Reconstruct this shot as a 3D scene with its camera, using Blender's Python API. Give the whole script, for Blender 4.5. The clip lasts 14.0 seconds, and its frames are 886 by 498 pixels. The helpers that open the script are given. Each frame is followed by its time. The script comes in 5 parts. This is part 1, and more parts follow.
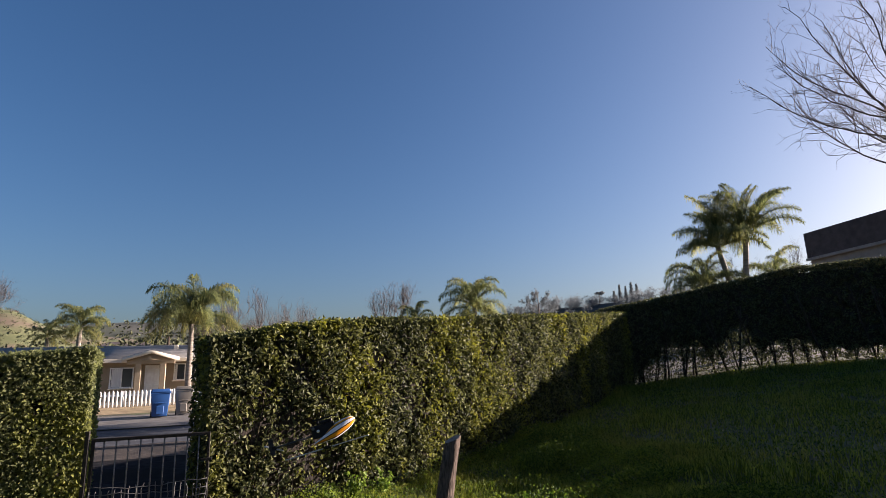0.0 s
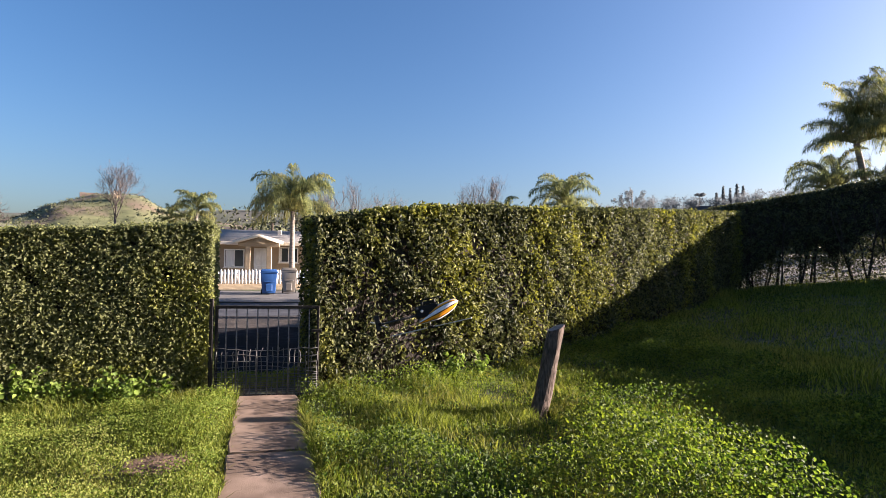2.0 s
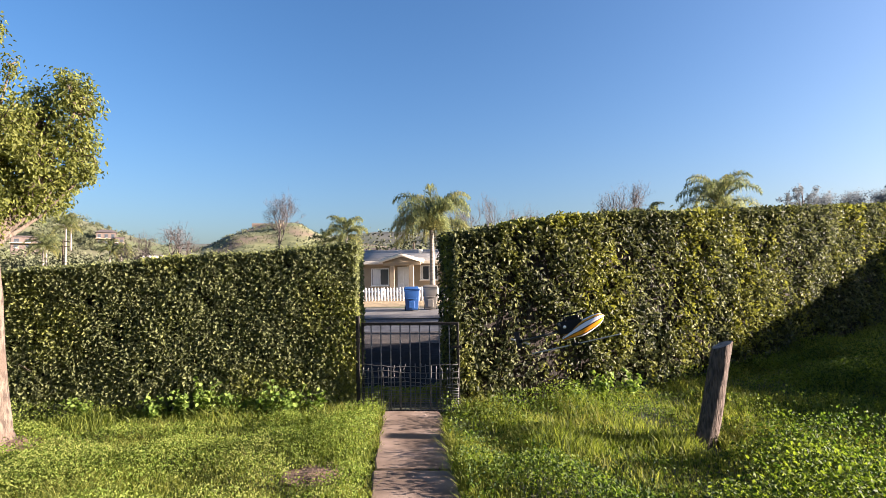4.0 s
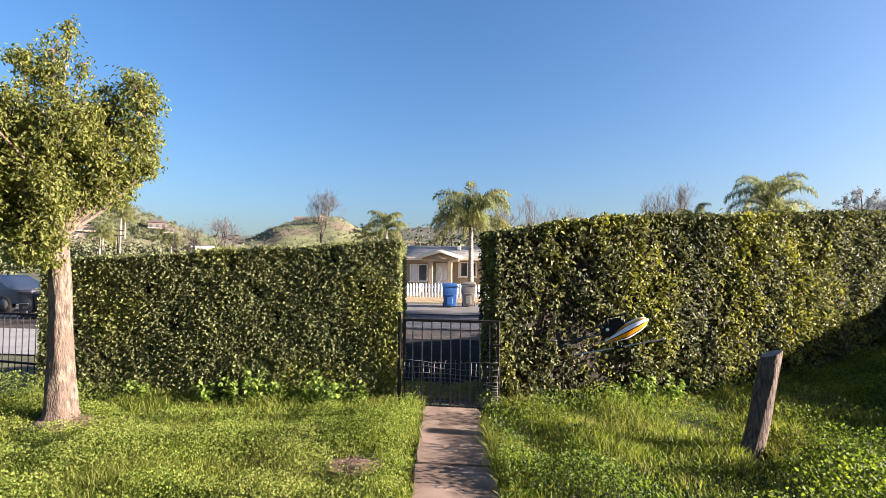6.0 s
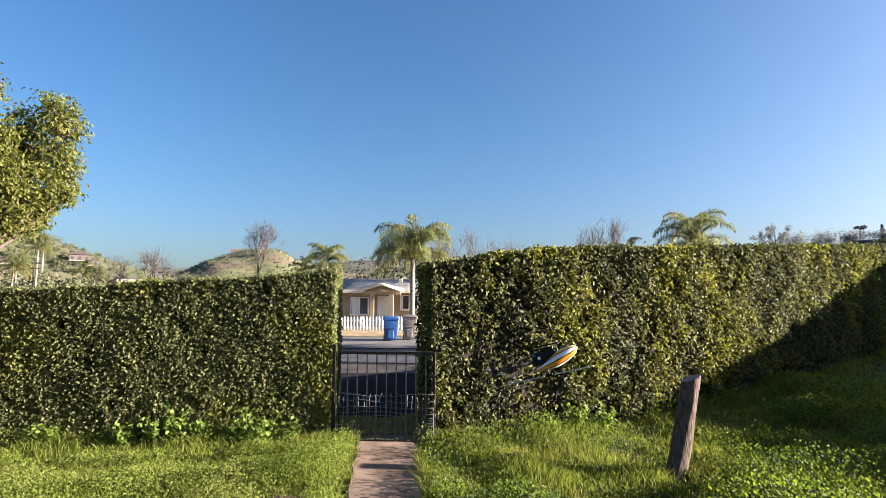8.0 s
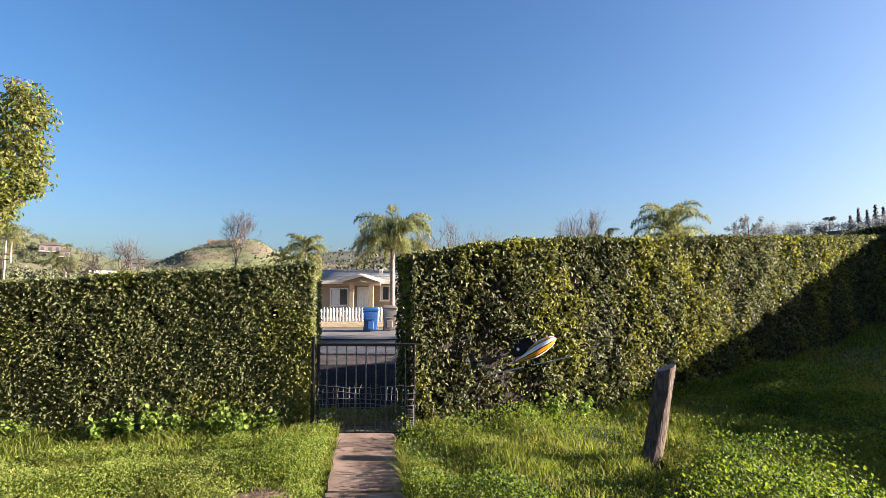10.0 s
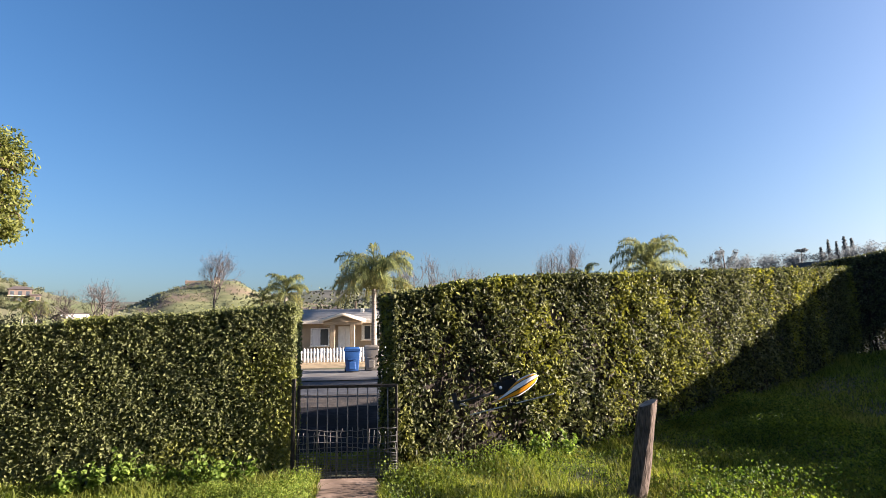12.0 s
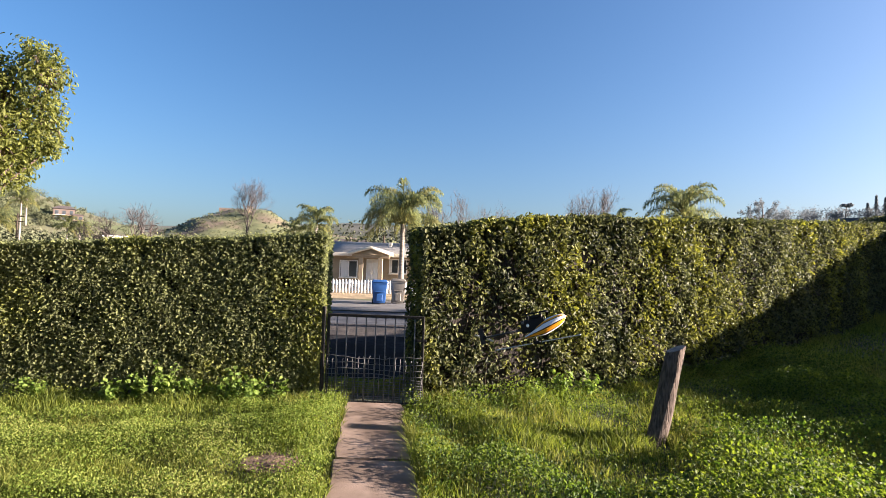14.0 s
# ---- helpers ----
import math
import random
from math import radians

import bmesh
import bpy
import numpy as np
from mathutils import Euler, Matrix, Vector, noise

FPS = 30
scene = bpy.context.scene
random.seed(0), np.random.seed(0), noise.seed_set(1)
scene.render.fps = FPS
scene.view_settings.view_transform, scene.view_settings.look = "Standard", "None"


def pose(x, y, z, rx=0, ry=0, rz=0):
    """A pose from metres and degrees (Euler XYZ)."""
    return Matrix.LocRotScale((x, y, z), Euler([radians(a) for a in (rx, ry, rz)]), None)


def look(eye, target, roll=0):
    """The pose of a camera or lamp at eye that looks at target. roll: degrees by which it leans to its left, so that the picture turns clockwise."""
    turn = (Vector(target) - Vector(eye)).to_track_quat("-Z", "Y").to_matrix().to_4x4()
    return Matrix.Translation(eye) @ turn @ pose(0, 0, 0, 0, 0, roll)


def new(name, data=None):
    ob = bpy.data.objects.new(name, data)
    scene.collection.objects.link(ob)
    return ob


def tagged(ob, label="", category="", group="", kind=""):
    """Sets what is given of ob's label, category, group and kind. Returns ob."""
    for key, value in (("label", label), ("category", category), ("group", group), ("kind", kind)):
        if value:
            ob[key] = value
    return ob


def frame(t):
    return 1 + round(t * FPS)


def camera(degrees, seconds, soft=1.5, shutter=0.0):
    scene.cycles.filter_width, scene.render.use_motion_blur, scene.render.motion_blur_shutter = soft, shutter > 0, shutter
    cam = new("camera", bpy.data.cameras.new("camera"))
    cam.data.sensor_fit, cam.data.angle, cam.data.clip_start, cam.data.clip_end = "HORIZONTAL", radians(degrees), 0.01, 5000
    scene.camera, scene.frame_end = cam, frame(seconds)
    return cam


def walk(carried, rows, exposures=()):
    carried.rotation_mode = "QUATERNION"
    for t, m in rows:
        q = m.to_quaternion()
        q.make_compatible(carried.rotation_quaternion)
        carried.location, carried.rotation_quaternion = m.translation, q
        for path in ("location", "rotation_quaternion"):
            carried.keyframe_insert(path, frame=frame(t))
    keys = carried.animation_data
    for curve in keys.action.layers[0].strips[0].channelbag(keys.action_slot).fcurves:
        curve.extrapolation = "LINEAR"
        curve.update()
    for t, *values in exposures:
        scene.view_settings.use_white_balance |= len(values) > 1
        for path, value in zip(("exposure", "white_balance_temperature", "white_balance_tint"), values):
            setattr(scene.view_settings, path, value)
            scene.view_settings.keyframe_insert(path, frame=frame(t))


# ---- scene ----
FOV = 79.1
cam = camera(FOV, 14.0, 0.55)
# seconds, eye x, y, z, then yaw, pitch and lean in degrees
PATH = [
    (0, 0.042, -0.357, 1.744, -20.76, 12.27, 1.89),
    (0.5, -0.034, -0.369, 1.686, -17.27, 7.63, 2.16),
    (1, -0.028, -0.302, 1.674, -14.92, 4.60, 2.09),
    (1.5, -0.018, -0.161, 1.662, -14.22, 3.17, 1.31),
    (2, -0.065, 0.026, 1.647, -11.40, 1.32, -0.85),
    (2.5, -0.111, 0.155, 1.645, -9.64, 1.19, -1.01),
    (3, -0.063, 0.170, 1.651, -2.80, 1.45, 0.00),
    (3.5, -0.041, 0.190, 1.638, 3.15, 2.22, 0.56),
    (4, -0.046, 0.216, 1.639, 3.20, 2.91, 0.92),
    (4.2, -0.060, 0.191, 1.641, 2.71, 3.07, 0.61),
    (6.3, -0.099, 0.143, 1.659, 7.52, 2.52, -0.72),
    (6.5, -0.099, 0.143, 1.659, 6.57, 2.82, -0.72),
    (7, -0.050, 0.154, 1.647, 3.84, 5.38, -0.34),
    (7.5, -0.021, 0.123, 1.632, 1.59, 6.40, -0.35),
    (8, -0.012, 0.113, 1.633, 1.18, 6.12, -0.22),
    (8.2, -0.007, 0.122, 1.631, 1.27, 5.68, -0.17),
    (10.3, -0.006, 0.119, 1.650, -2.16, 5.05, 0.19),
    (10.5, 0.004, 0.112, 1.652, -2.98, 5.00, 0.43),
    (11, 0.013, 0.113, 1.653, -3.35, 4.98, 0.69),
    (11.5, 0.019, 0.099, 1.654, -3.58, 5.24, 0.84),
    (12, 0.001, 0.068, 1.660, -2.98, 9.06, 1.14),
    (12.5, -0.001, 0.077, 1.652, -2.02, 8.31, 1.18),
    (13, -0.008, 0.088, 1.657, -1.86, 6.69, 0.72),
    (13.5, -0.022, 0.105, 1.648, -1.66, 4.57, -0.51),
    (14, -0.039, 0.139, 1.636, -0.00, 2.45, -1.82),
]
ROWS = [(t, Matrix.Translation((x, y, z)) @ pose(0, 0, 0, 0, 0, yaw) @ pose(0, 0, 0, 90 + pitch) @ pose(0, 0, 0, 0, 0, -lean))
        for t, x, y, z, yaw, pitch, lean in PATH]
# the film's camera opens up after its first second
EXPOSURES = [(0.0, 1.66, 6500, 21.0), (0.5, 1.91, 6500, 22.0), (1.0, 2.09, 6500, 22.5), (2.0, 2.31, 6500, 21.1), (4.0, 2.49, 6500, 18.6), (6.5, 2.57, 6500, 17.9), (8.0, 2.47, 6500, 16.6), (10.5, 2.45, 6500, 17.1), (12.3, 2.33, 6500, 17.1), (13.4, 2.3, 6500, 17.4), (14.0, 2.45, 6500, 17.6)]
walk(cam, ROWS, EXPOSURES)

# ---------------------------------------------------------------- light
SUN_AZ, SUN_EL = 93.0, 15.6
world = bpy.data.worlds.new("sky_world")
scene.world = world
world.use_nodes = True
wn = world.node_tree
sky = wn.nodes.new("ShaderNodeTexSky")
sky.sky_type, sky.sun_disc = "NISHITA", False
sky.sun_elevation, sky.sun_rotation = radians(SUN_EL), radians(SUN_AZ)
sky.air_density, sky.dust_density, sky.ozone_density = 1.0, 2.8, 3.5
deep = wn.nodes.new("ShaderNodeHueSaturation")
deep.inputs["Saturation"].default_value = 1.18
wn.links.new(sky.outputs[0], deep.inputs["Color"])
wn.links.new(deep.outputs[0], wn.nodes["Background"].inputs[0])
wn.nodes["Background"].inputs[1].default_value = 0.045
sun_dir = Vector((math.sin(radians(SUN_AZ)) * math.cos(radians(SUN_EL)), math.cos(radians(SUN_AZ)) * math.cos(radians(SUN_EL)), math.sin(radians(SUN_EL))))
sun_lamp = bpy.data.lights.new("sun", "SUN")
sun_lamp.energy, sun_lamp.angle, sun_lamp.color = 5.0, radians(0.5), (1.0, 0.9, 0.77)
sun_ob = new("sun", sun_lamp)
sun_ob.matrix_world = look((0, 0, 60), Vector((0, 0, 60)) - sun_dir)

# ---------------------------------------------------------------- small tools


def mesh_np(name, V, F, smooth=False, mats=None):
    """A mesh from vertex rows and face rows of one size (or a list of such blocks)."""
    blocks = F if isinstance(F, list) else [F]
    me = bpy.data.meshes.new(name)
    V = np.asarray(V, np.float32)
    nl = sum(b.size for b in blocks)
    nf = sum(len(b) for b in blocks)
    me.vertices.add(len(V))
    me.vertices.foreach_set("co", V.ravel())
    me.loops.add(nl)
    me.loops.foreach_set("vertex_index", np.concatenate([np.asarray(b, np.int32).ravel() for b in blocks]))
    me.polygons.add(nf)
    sizes = np.concatenate([np.full(len(b), b.shape[1]) for b in blocks])
    me.polygons.foreach_set("loop_start", np.concatenate([[0], np.cumsum(sizes)[:-1]]).astype(np.int32))
    if smooth:
        me.polygons.foreach_set("use_smooth", np.ones(nf, bool))
    if mats is not None:
        me.polygons.foreach_set("material_index", np.asarray(mats, np.int32))
    me.update(calc_edges=True)
    me.validate()
    return me


class Geo:
    """Collects vertices and quads or triangles; gives one mesh."""

    def __init__(self):
        self.V, self.Q, self.T, self.n = [], [], [], 0

    def add(self, V, Q=None, T=None):
        V = np.asarray(V, float)
        self.V.append(V)
        if Q is not None and len(Q):
            self.Q.append(np.asarray(Q, int) + self.n)
        if T is not None and len(T):
            self.T.append(np.asarray(T, int) + self.n)
        self.n += len(V)

    def mesh(self, name, smooth=False):
        blocks = ([np.concatenate(self.Q)] if self.Q else []) + ([np.concatenate(self.T)] if self.T else [])
        return mesh_np(name, np.concatenate(self.V), blocks, smooth)


def tube(points, radii, sides=6, caps=True):
    """Vertices, quads and triangles of a round bar along points."""
    P = np.asarray(points, float)
    n = len(P)
    r = np.broadcast_to(np.asarray(radii, float), (n,))
    D = np.gradient(P, axis=0)
    D /= np.linalg.norm(D, axis=1)[:, None] + 1e-9
    ref = np.array([0, 0, 1.0]) if abs(D[:, 2]).mean() < 0.8 else np.array([1.0, 0, 0])
    A = np.cross(D, ref)
    A /= np.linalg.norm(A, axis=1)[:, None] + 1e-9
    B = np.cross(D, A)
    a = np.arange(sides) * 2 * np.pi / sides
    V = P[:, None] + r[:, None, None] * (np.cos(a)[None, :, None] * A[:, None] + np.sin(a)[None, :, None] * B[:, None])
    V = V.reshape(-1, 3)
    i = np.arange(n - 1)[:, None] * sides
    k = np.arange(sides)[None]
    k2 = (k + 1) % sides
    Q = np.stack([i + k, i + k2, i + sides + k2, i + sides + k], -1).reshape(-1, 4)
    T = np.zeros((0, 3), int)
    if caps:
        V = np.vstack([V, P[0], P[-1]])
        c0, c1 = n * sides, n * sides + 1
        kk = np.arange(sides)
        T = np.vstack([np.stack([np.full(sides, c0), (kk + 1) % sides, kk], 1), np.stack([np.full(sides, c1), (n - 1) * sides + kk, (n - 1) * sides + (kk + 1) % sides], 1)])
    return V, Q, T




def bevelled(x0, x1, y0, y1, z0, z1, b=0.01, segments=1):
    bm = bmesh.new()
    bmesh.ops.create_cube(bm, size=1.0)
    for v in bm.verts:
        v.co = Vector(((x0 + x1) / 2 + v.co.x * (x1 - x0), (y0 + y1) / 2 + v.co.y * (y1 - y0), (z0 + z1) / 2 + v.co.z * (z1 - z0)))
    bmesh.ops.bevel(bm, geom=bm.edges[:], offset=b, segments=segments, affect="EDGES", profile=0.6)
    return bm


def thing(name, label, category, at=(0, 0, 0), group="", kind=""):
    ob = new(name)
    ob.location = at
    ob.empty_display_size = 0.1
    return tagged(ob, label, category, group, kind)


def part(name, shape, material, parent=None, label="", smooth=False):
    """One mesh object, under a thing or a part. shape: a bmesh, a Geo, a mesh, or arrays (V, Q[, T])."""
    if isinstance(shape, bmesh.types.BMesh):
        me = bpy.data.meshes.new(name)
        shape.to_mesh(me)
        shape.free()
        if smooth:
            me.polygons.foreach_set("use_smooth", np.ones(len(me.polygons), bool))
    elif isinstance(shape, Geo):
        me = shape.mesh(name, smooth)
    elif isinstance(shape, tuple):
        g = Geo()
        g.add(*shape)
        me = g.mesh(name, smooth)
    else:
        me = shape
    if material is not None and not me.materials:
        me.materials.append(material)
    ob = new(name, me)
    if parent is not None:
        ob.parent = parent
    return tagged(ob, label)


# ---------------------------------------------------------------- materials
def mat(name, c1, c2, scale=4.0, rough=0.8, metal=0.0, bump=0.0, bump_scale=30.0, detail=6.0, c3=None, scale3=0.6, translucent=0.0, island=0.0, spec=0.5, lo=0.35, hi=0.65, stretch=(1, 1, 1), stretch3=(1, 1, 1), patch=0.45, shift3=(0, 0, 0)):
    """Two colours mixed by a noise, a third in larger patches, fine relief; island: how far single pieces vary."""
    m = bpy.data.materials.new(name)
    m.use_nodes = True
    nt = m.node_tree
    N, L = nt.nodes, nt.links
    bsdf = N["Principled BSDF"]
    co = N.new("ShaderNodeTexCoord")
    mp = N.new("ShaderNodeMapping")
    mp.inputs["Scale"].default_value = stretch
    L.new(co.outputs["Object"], mp.inputs[0])
    n1 = N.new("ShaderNodeTexNoise")
    n1.inputs["Scale"].default_value, n1.inputs["Detail"].default_value = scale, detail
    L.new(mp.outputs[0], n1.inputs["Vector"])
    rp = N.new("ShaderNodeValToRGB")
    rp.color_ramp.elements[0].position, rp.color_ramp.elements[1].position = lo, hi
    rp.color_ramp.elements[0].color, rp.color_ramp.elements[1].color = (*c1, 1), (*c2, 1)
    fac = n1.outputs["Fac"]
    if island:
        geo = N.new("ShaderNodeNewGeometry")
        ma = N.new("ShaderNodeMath")
        ma.operation = "MULTIPLY_ADD"
        ma.inputs[1].default_value = island
        sh = N.new("ShaderNodeMath")
        sh.operation = "MULTIPLY_ADD"
        sh.inputs[1].default_value, sh.inputs[2].default_value = 1 - island * 0.5, -island * 0.25
        L.new(fac, sh.inputs[0])
        L.new(geo.outputs["Random Per Island"], ma.inputs[0])
        L.new(sh.outputs[0], ma.inputs[2])
        fac = ma.outputs[0]
    L.new(fac, rp.inputs[0])
    col = rp.outputs[0]
    if c3 is not None:
        n3 = N.new("ShaderNodeTexNoise")
        n3.inputs["Scale"].default_value, n3.inputs["Detail"].default_value = scale3, 3
        mp3 = N.new("ShaderNodeMapping")
        mp3.inputs["Scale"].default_value = stretch3
        mp3.inputs["Location"].default_value = shift3
        L.new(co.outputs["Object"], mp3.inputs[0])
        L.new(mp3.outputs[0], n3.inputs["Vector"])
        r3 = N.new("ShaderNodeValToRGB")
        r3.color_ramp.elements[0].position, r3.color_ramp.elements[1].position = patch, patch + 0.14
        L.new(n3.outputs["Fac"], r3.inputs[0])
        mx = N.new("ShaderNodeMix")
        mx.data_type = "RGBA"
        L.new(r3.outputs[0], mx.inputs[0])
        L.new(col, mx.inputs[6])
        mx.inputs[7].default_value = (*c3, 1)
        if island:
            m2 = N.new("ShaderNodeMath")
            m2.operation = "MULTIPLY"
            L.new(r3.outputs[0], m2.inputs[0])
            L.new(geo.outputs["Random Per Island"], m2.inputs[1])
            L.new(m2.outputs[0], mx.inputs[0])
        col = mx.outputs[2]
    L.new(col, bsdf.inputs["Base Color"])
    bsdf.inputs["Roughness"].default_value, bsdf.inputs["Metallic"].default_value = rough, metal
    bsdf.inputs["Specular IOR Level"].default_value = spec
    if bump:
        nb = N.new("ShaderNodeTexNoise")
        nb.inputs["Scale"].default_value, nb.inputs["Detail"].default_value = bump_scale, 8
        L.new(mp.outputs[0], nb.inputs["Vector"])
        bp = N.new("ShaderNodeBump")
        bp.inputs["Strength"].default_value, bp.inputs["Distance"].default_value = bump, 0.02
        L.new(nb.outputs["Fac"], bp.inputs["Height"])
        L.new(bp.outputs[0], bsdf.inputs["Normal"])
    if translucent:
        tr = N.new("ShaderNodeBsdfTranslucent")
        hs = N.new("ShaderNodeHueSaturation")
        hs.inputs["Saturation"].default_value, hs.inputs["Value"].default_value = 1.1, 1.5
        L.new(col, hs.inputs["Color"])
        L.new(hs.outputs[0], tr.inputs[0])
        ms = N.new("ShaderNodeMixShader")
        ms.inputs[0].default_value = translucent
        L.new(bsdf.outputs[0], ms.inputs[1])
        L.new(tr.outputs[0], ms.inputs[2])
        L.new(ms.outputs[0], N["Material Output"].inputs[0])
    return m


M_HEDGE = mat("hedge_leaf", (0.12, 0.13, 0.06), (0.2, 0.213, 0.088), 3.0, 0.6, island=1.0, translucent=0.5, c3=(0.27, 0.275, 0.062), scale3=0.9, patch=0.52, spec=0.2)
# third colour paints patches where sun glows through the leaves
M_HEDGE_Y = mat("backlit_patch_hedge_leaf", (0.036, 0.042, 0.018), (0.125, 0.13, 0.05), 3.0, 0.55, island=1.0, translucent=0.3, c3=(0.235, 0.235, 0.036), scale3=1.5, patch=0.47, stretch3=(1, 1, 0.4), shift3=(-1.8, 0, 0), spec=0.25)
# darker than the first hedge leaf, toned for the side hedge's shade
M_HEDGE_S = mat("shaded_hedge_leaf", (0.038, 0.043, 0.021), (0.13, 0.135, 0.06), 3.0, 0.45, island=1.0, translucent=0.25, spec=0.25)
# very dark brown: shade between the inner twigs is put into this colour
M_HEDGE_CORE = mat("hedge_core_shade", (0.014, 0.01, 0.008), (0.05, 0.036, 0.028), 9.0, 0.95, bump=0.8, bump_scale=20, stretch=(3, 3, 0.8))
M_TWIG = mat("hedge_stem", (0.03, 0.021, 0.015), (0.08, 0.06, 0.045), 14.0, 0.9, bump=0.6, bump_scale=50, spec=0.2)
M_GRASS = mat("grass_blade", (0.056, 0.078, 0.011), (0.195, 0.224, 0.044), 1.4, 0.6, island=1.0, translucent=0.5, c3=(0.215, 0.21, 0.05), scale3=0.9, spec=0.2)
M_CLOVER = mat("clover_leaf", (0.026, 0.05, 0.008), (0.1, 0.142, 0.025), 1.6, 0.6, island=1.0, translucent=0.45, c3=(0.15, 0.185, 0.028), scale3=0.8, spec=0.2)
M_CLOVER_L = mat("pale_lawn_weed", (0.076, 0.114, 0.015), (0.18, 0.225, 0.044), 1.6, 0.65, island=1.0, translucent=0.45, c3=(0.19, 0.2, 0.056), scale3=0.8, spec=0.15)
M_WEED = mat("weed_leaf", (0.105, 0.16, 0.03), (0.205, 0.27, 0.062), 6.0, 0.55, island=1.0, translucent=0.4, spec=0.2)
M_SOIL = mat("lawn_soil", (0.034, 0.042, 0.013), (0.075, 0.085, 0.028), 2.5, 0.95, bump=0.8, bump_scale=12, c3=(0.045, 0.04, 0.02), scale3=0.7)
M_MOUND = mat("bare_soil", (0.06, 0.034, 0.02), (0.15, 0.088, 0.054), 14.0, 0.95, bump=0.9, bump_scale=30)
M_SLAB = mat("path_concrete", (0.18, 0.126, 0.093), (0.27, 0.195, 0.15), 3.0, 0.9, bump=0.22, bump_scale=140, c3=(0.135, 0.094, 0.07), scale3=2.2, spec=0.2)
# toned below real asphalt: the hedge's shadow on the street is in this colour
M_ASPHALT_SHADED = mat("asphalt", (0.018, 0.018, 0.02), (0.032, 0.032, 0.034), 5.0, 1.0, bump=0.3, bump_scale=120, c3=(0.022, 0.021, 0.02), scale3=0.35, spec=0.0)
M_ASPHALT2 = mat("worn_asphalt", (0.05, 0.052, 0.06), (0.078, 0.08, 0.088), 2.5, 0.95, bump=0.2, bump_scale=90, spec=0.1)
M_GRAVEL = mat("gravel_shoulder", (0.05, 0.042, 0.037), (0.1, 0.084, 0.072), 9.0, 0.95, bump=0.9, bump_scale=40, c3=(0.045, 0.04, 0.038), scale3=0.8, spec=0.1)
M_CONC = mat("pale_concrete", (0.115, 0.106, 0.099), (0.16, 0.15, 0.14), 1.5, 0.9, bump=0.2, bump_scale=60, spec=0.2)
M_DRIVE = mat("drive_concrete", (0.17, 0.168, 0.168), (0.23, 0.226, 0.224), 1.5, 0.9, bump=0.2, bump_scale=60)
M_DRY = mat("dry_verge", (0.204, 0.143, 0.0748), (0.313, 0.231, 0.129), 3.0, 0.95, bump=0.7, bump_scale=18, c3=(0.136, 0.102, 0.0544), scale3=0.5)
M_LOG = mat("weathered_log", (0.05, 0.037, 0.03), (0.15, 0.112, 0.09), 9.0, 0.95, bump=1.0, bump_scale=16, stretch=(6, 6, 0.9), spec=0.2)
M_CUT = mat("sawn_end", (0.15, 0.116, 0.0884), (0.286, 0.231, 0.184), 14.0, 0.9, bump=0.5, bump_scale=60)
M_BARK = mat("pale_bark", (0.06, 0.042, 0.031), (0.15, 0.112, 0.084), 9.0, 0.95, bump=1.0, bump_scale=22, c3=(0.1, 0.07, 0.052), scale3=3.0, stretch=(3.2, 3.2, 1.0), lo=0.4, hi=0.56)
M_TREE = mat("tree_leaf", (0.1, 0.112, 0.03), (0.215, 0.225, 0.062), 2.0, 0.55, island=1.0, translucent=0.6, spec=0.25)
M_BARE = mat("bare_twig", (0.055, 0.043, 0.039), (0.11, 0.087, 0.078), 6.0, 0.9)
M_BARE_D = mat("dark_twig", (0.0612, 0.0476, 0.0408), (0.116, 0.0918, 0.0816), 6.0, 0.9)
M_IRON = mat("rusty_iron", (0.012, 0.0105, 0.01), (0.028, 0.023, 0.021), 20.0, 0.75, metal=0.1, bump=0.3, bump_scale=90, spec=0.25)
M_BAR = mat("grey_iron_bar", (0.1, 0.096, 0.096), (0.19, 0.18, 0.178), 18.0, 0.7, metal=0.2, bump=0.3, bump_scale=90, spec=0.3)
M_WIRE = mat("galvanised_wire", (0.075, 0.073, 0.07), (0.13, 0.125, 0.12), 30.0, 0.7, metal=0.1)
M_PALM_T = mat("palm_trunk", (0.184, 0.15, 0.122), (0.306, 0.265, 0.224), 3.0, 0.9, bump=0.8, bump_scale=9, stretch=(0.6, 0.6, 5))
M_PALM = mat("palm_frond", (0.0748, 0.0952, 0.0408), (0.218, 0.231, 0.102), 1.2, 0.6, island=1.0, translucent=0.55, c3=(0.34, 0.258, 0.068), scale3=0.5, spec=0.3)
M_FAR = mat("far_foliage", (0.06, 0.068, 0.038), (0.115, 0.12, 0.068), 0.35, 0.95, island=0.6, spec=0.1)
# pale blue-grey leaves: the haze of distance is mixed into their colour
M_FAR_HAZE = mat("hazed_far_foliage", (0.12, 0.13, 0.135), (0.165, 0.175, 0.18), 0.35, 1.0, island=0.5, translucent=0.4, spec=0.0)
M_HILL = mat("hill_grass", (0.06, 0.072, 0.028), (0.14, 0.145, 0.062), 0.12, 0.95, bump=0.8, bump_scale=0.4, c3=(0.12, 0.09, 0.06), scale3=0.025, lo=0.3, hi=0.7)
M_HILL_G = mat("green_hill_grass", (0.05, 0.062, 0.022), (0.088, 0.098, 0.038), 0.06, 0.95, bump=0.7, bump_scale=0.4, c3=(0.085, 0.082, 0.045), scale3=0.05)
M_RIDGE = mat("hazy_ridge", (0.04, 0.042, 0.038), (0.08, 0.078, 0.066), 0.03, 1.0, bump=0.6, bump_scale=0.05, c3=(0.055, 0.066, 0.042), scale3=0.01)
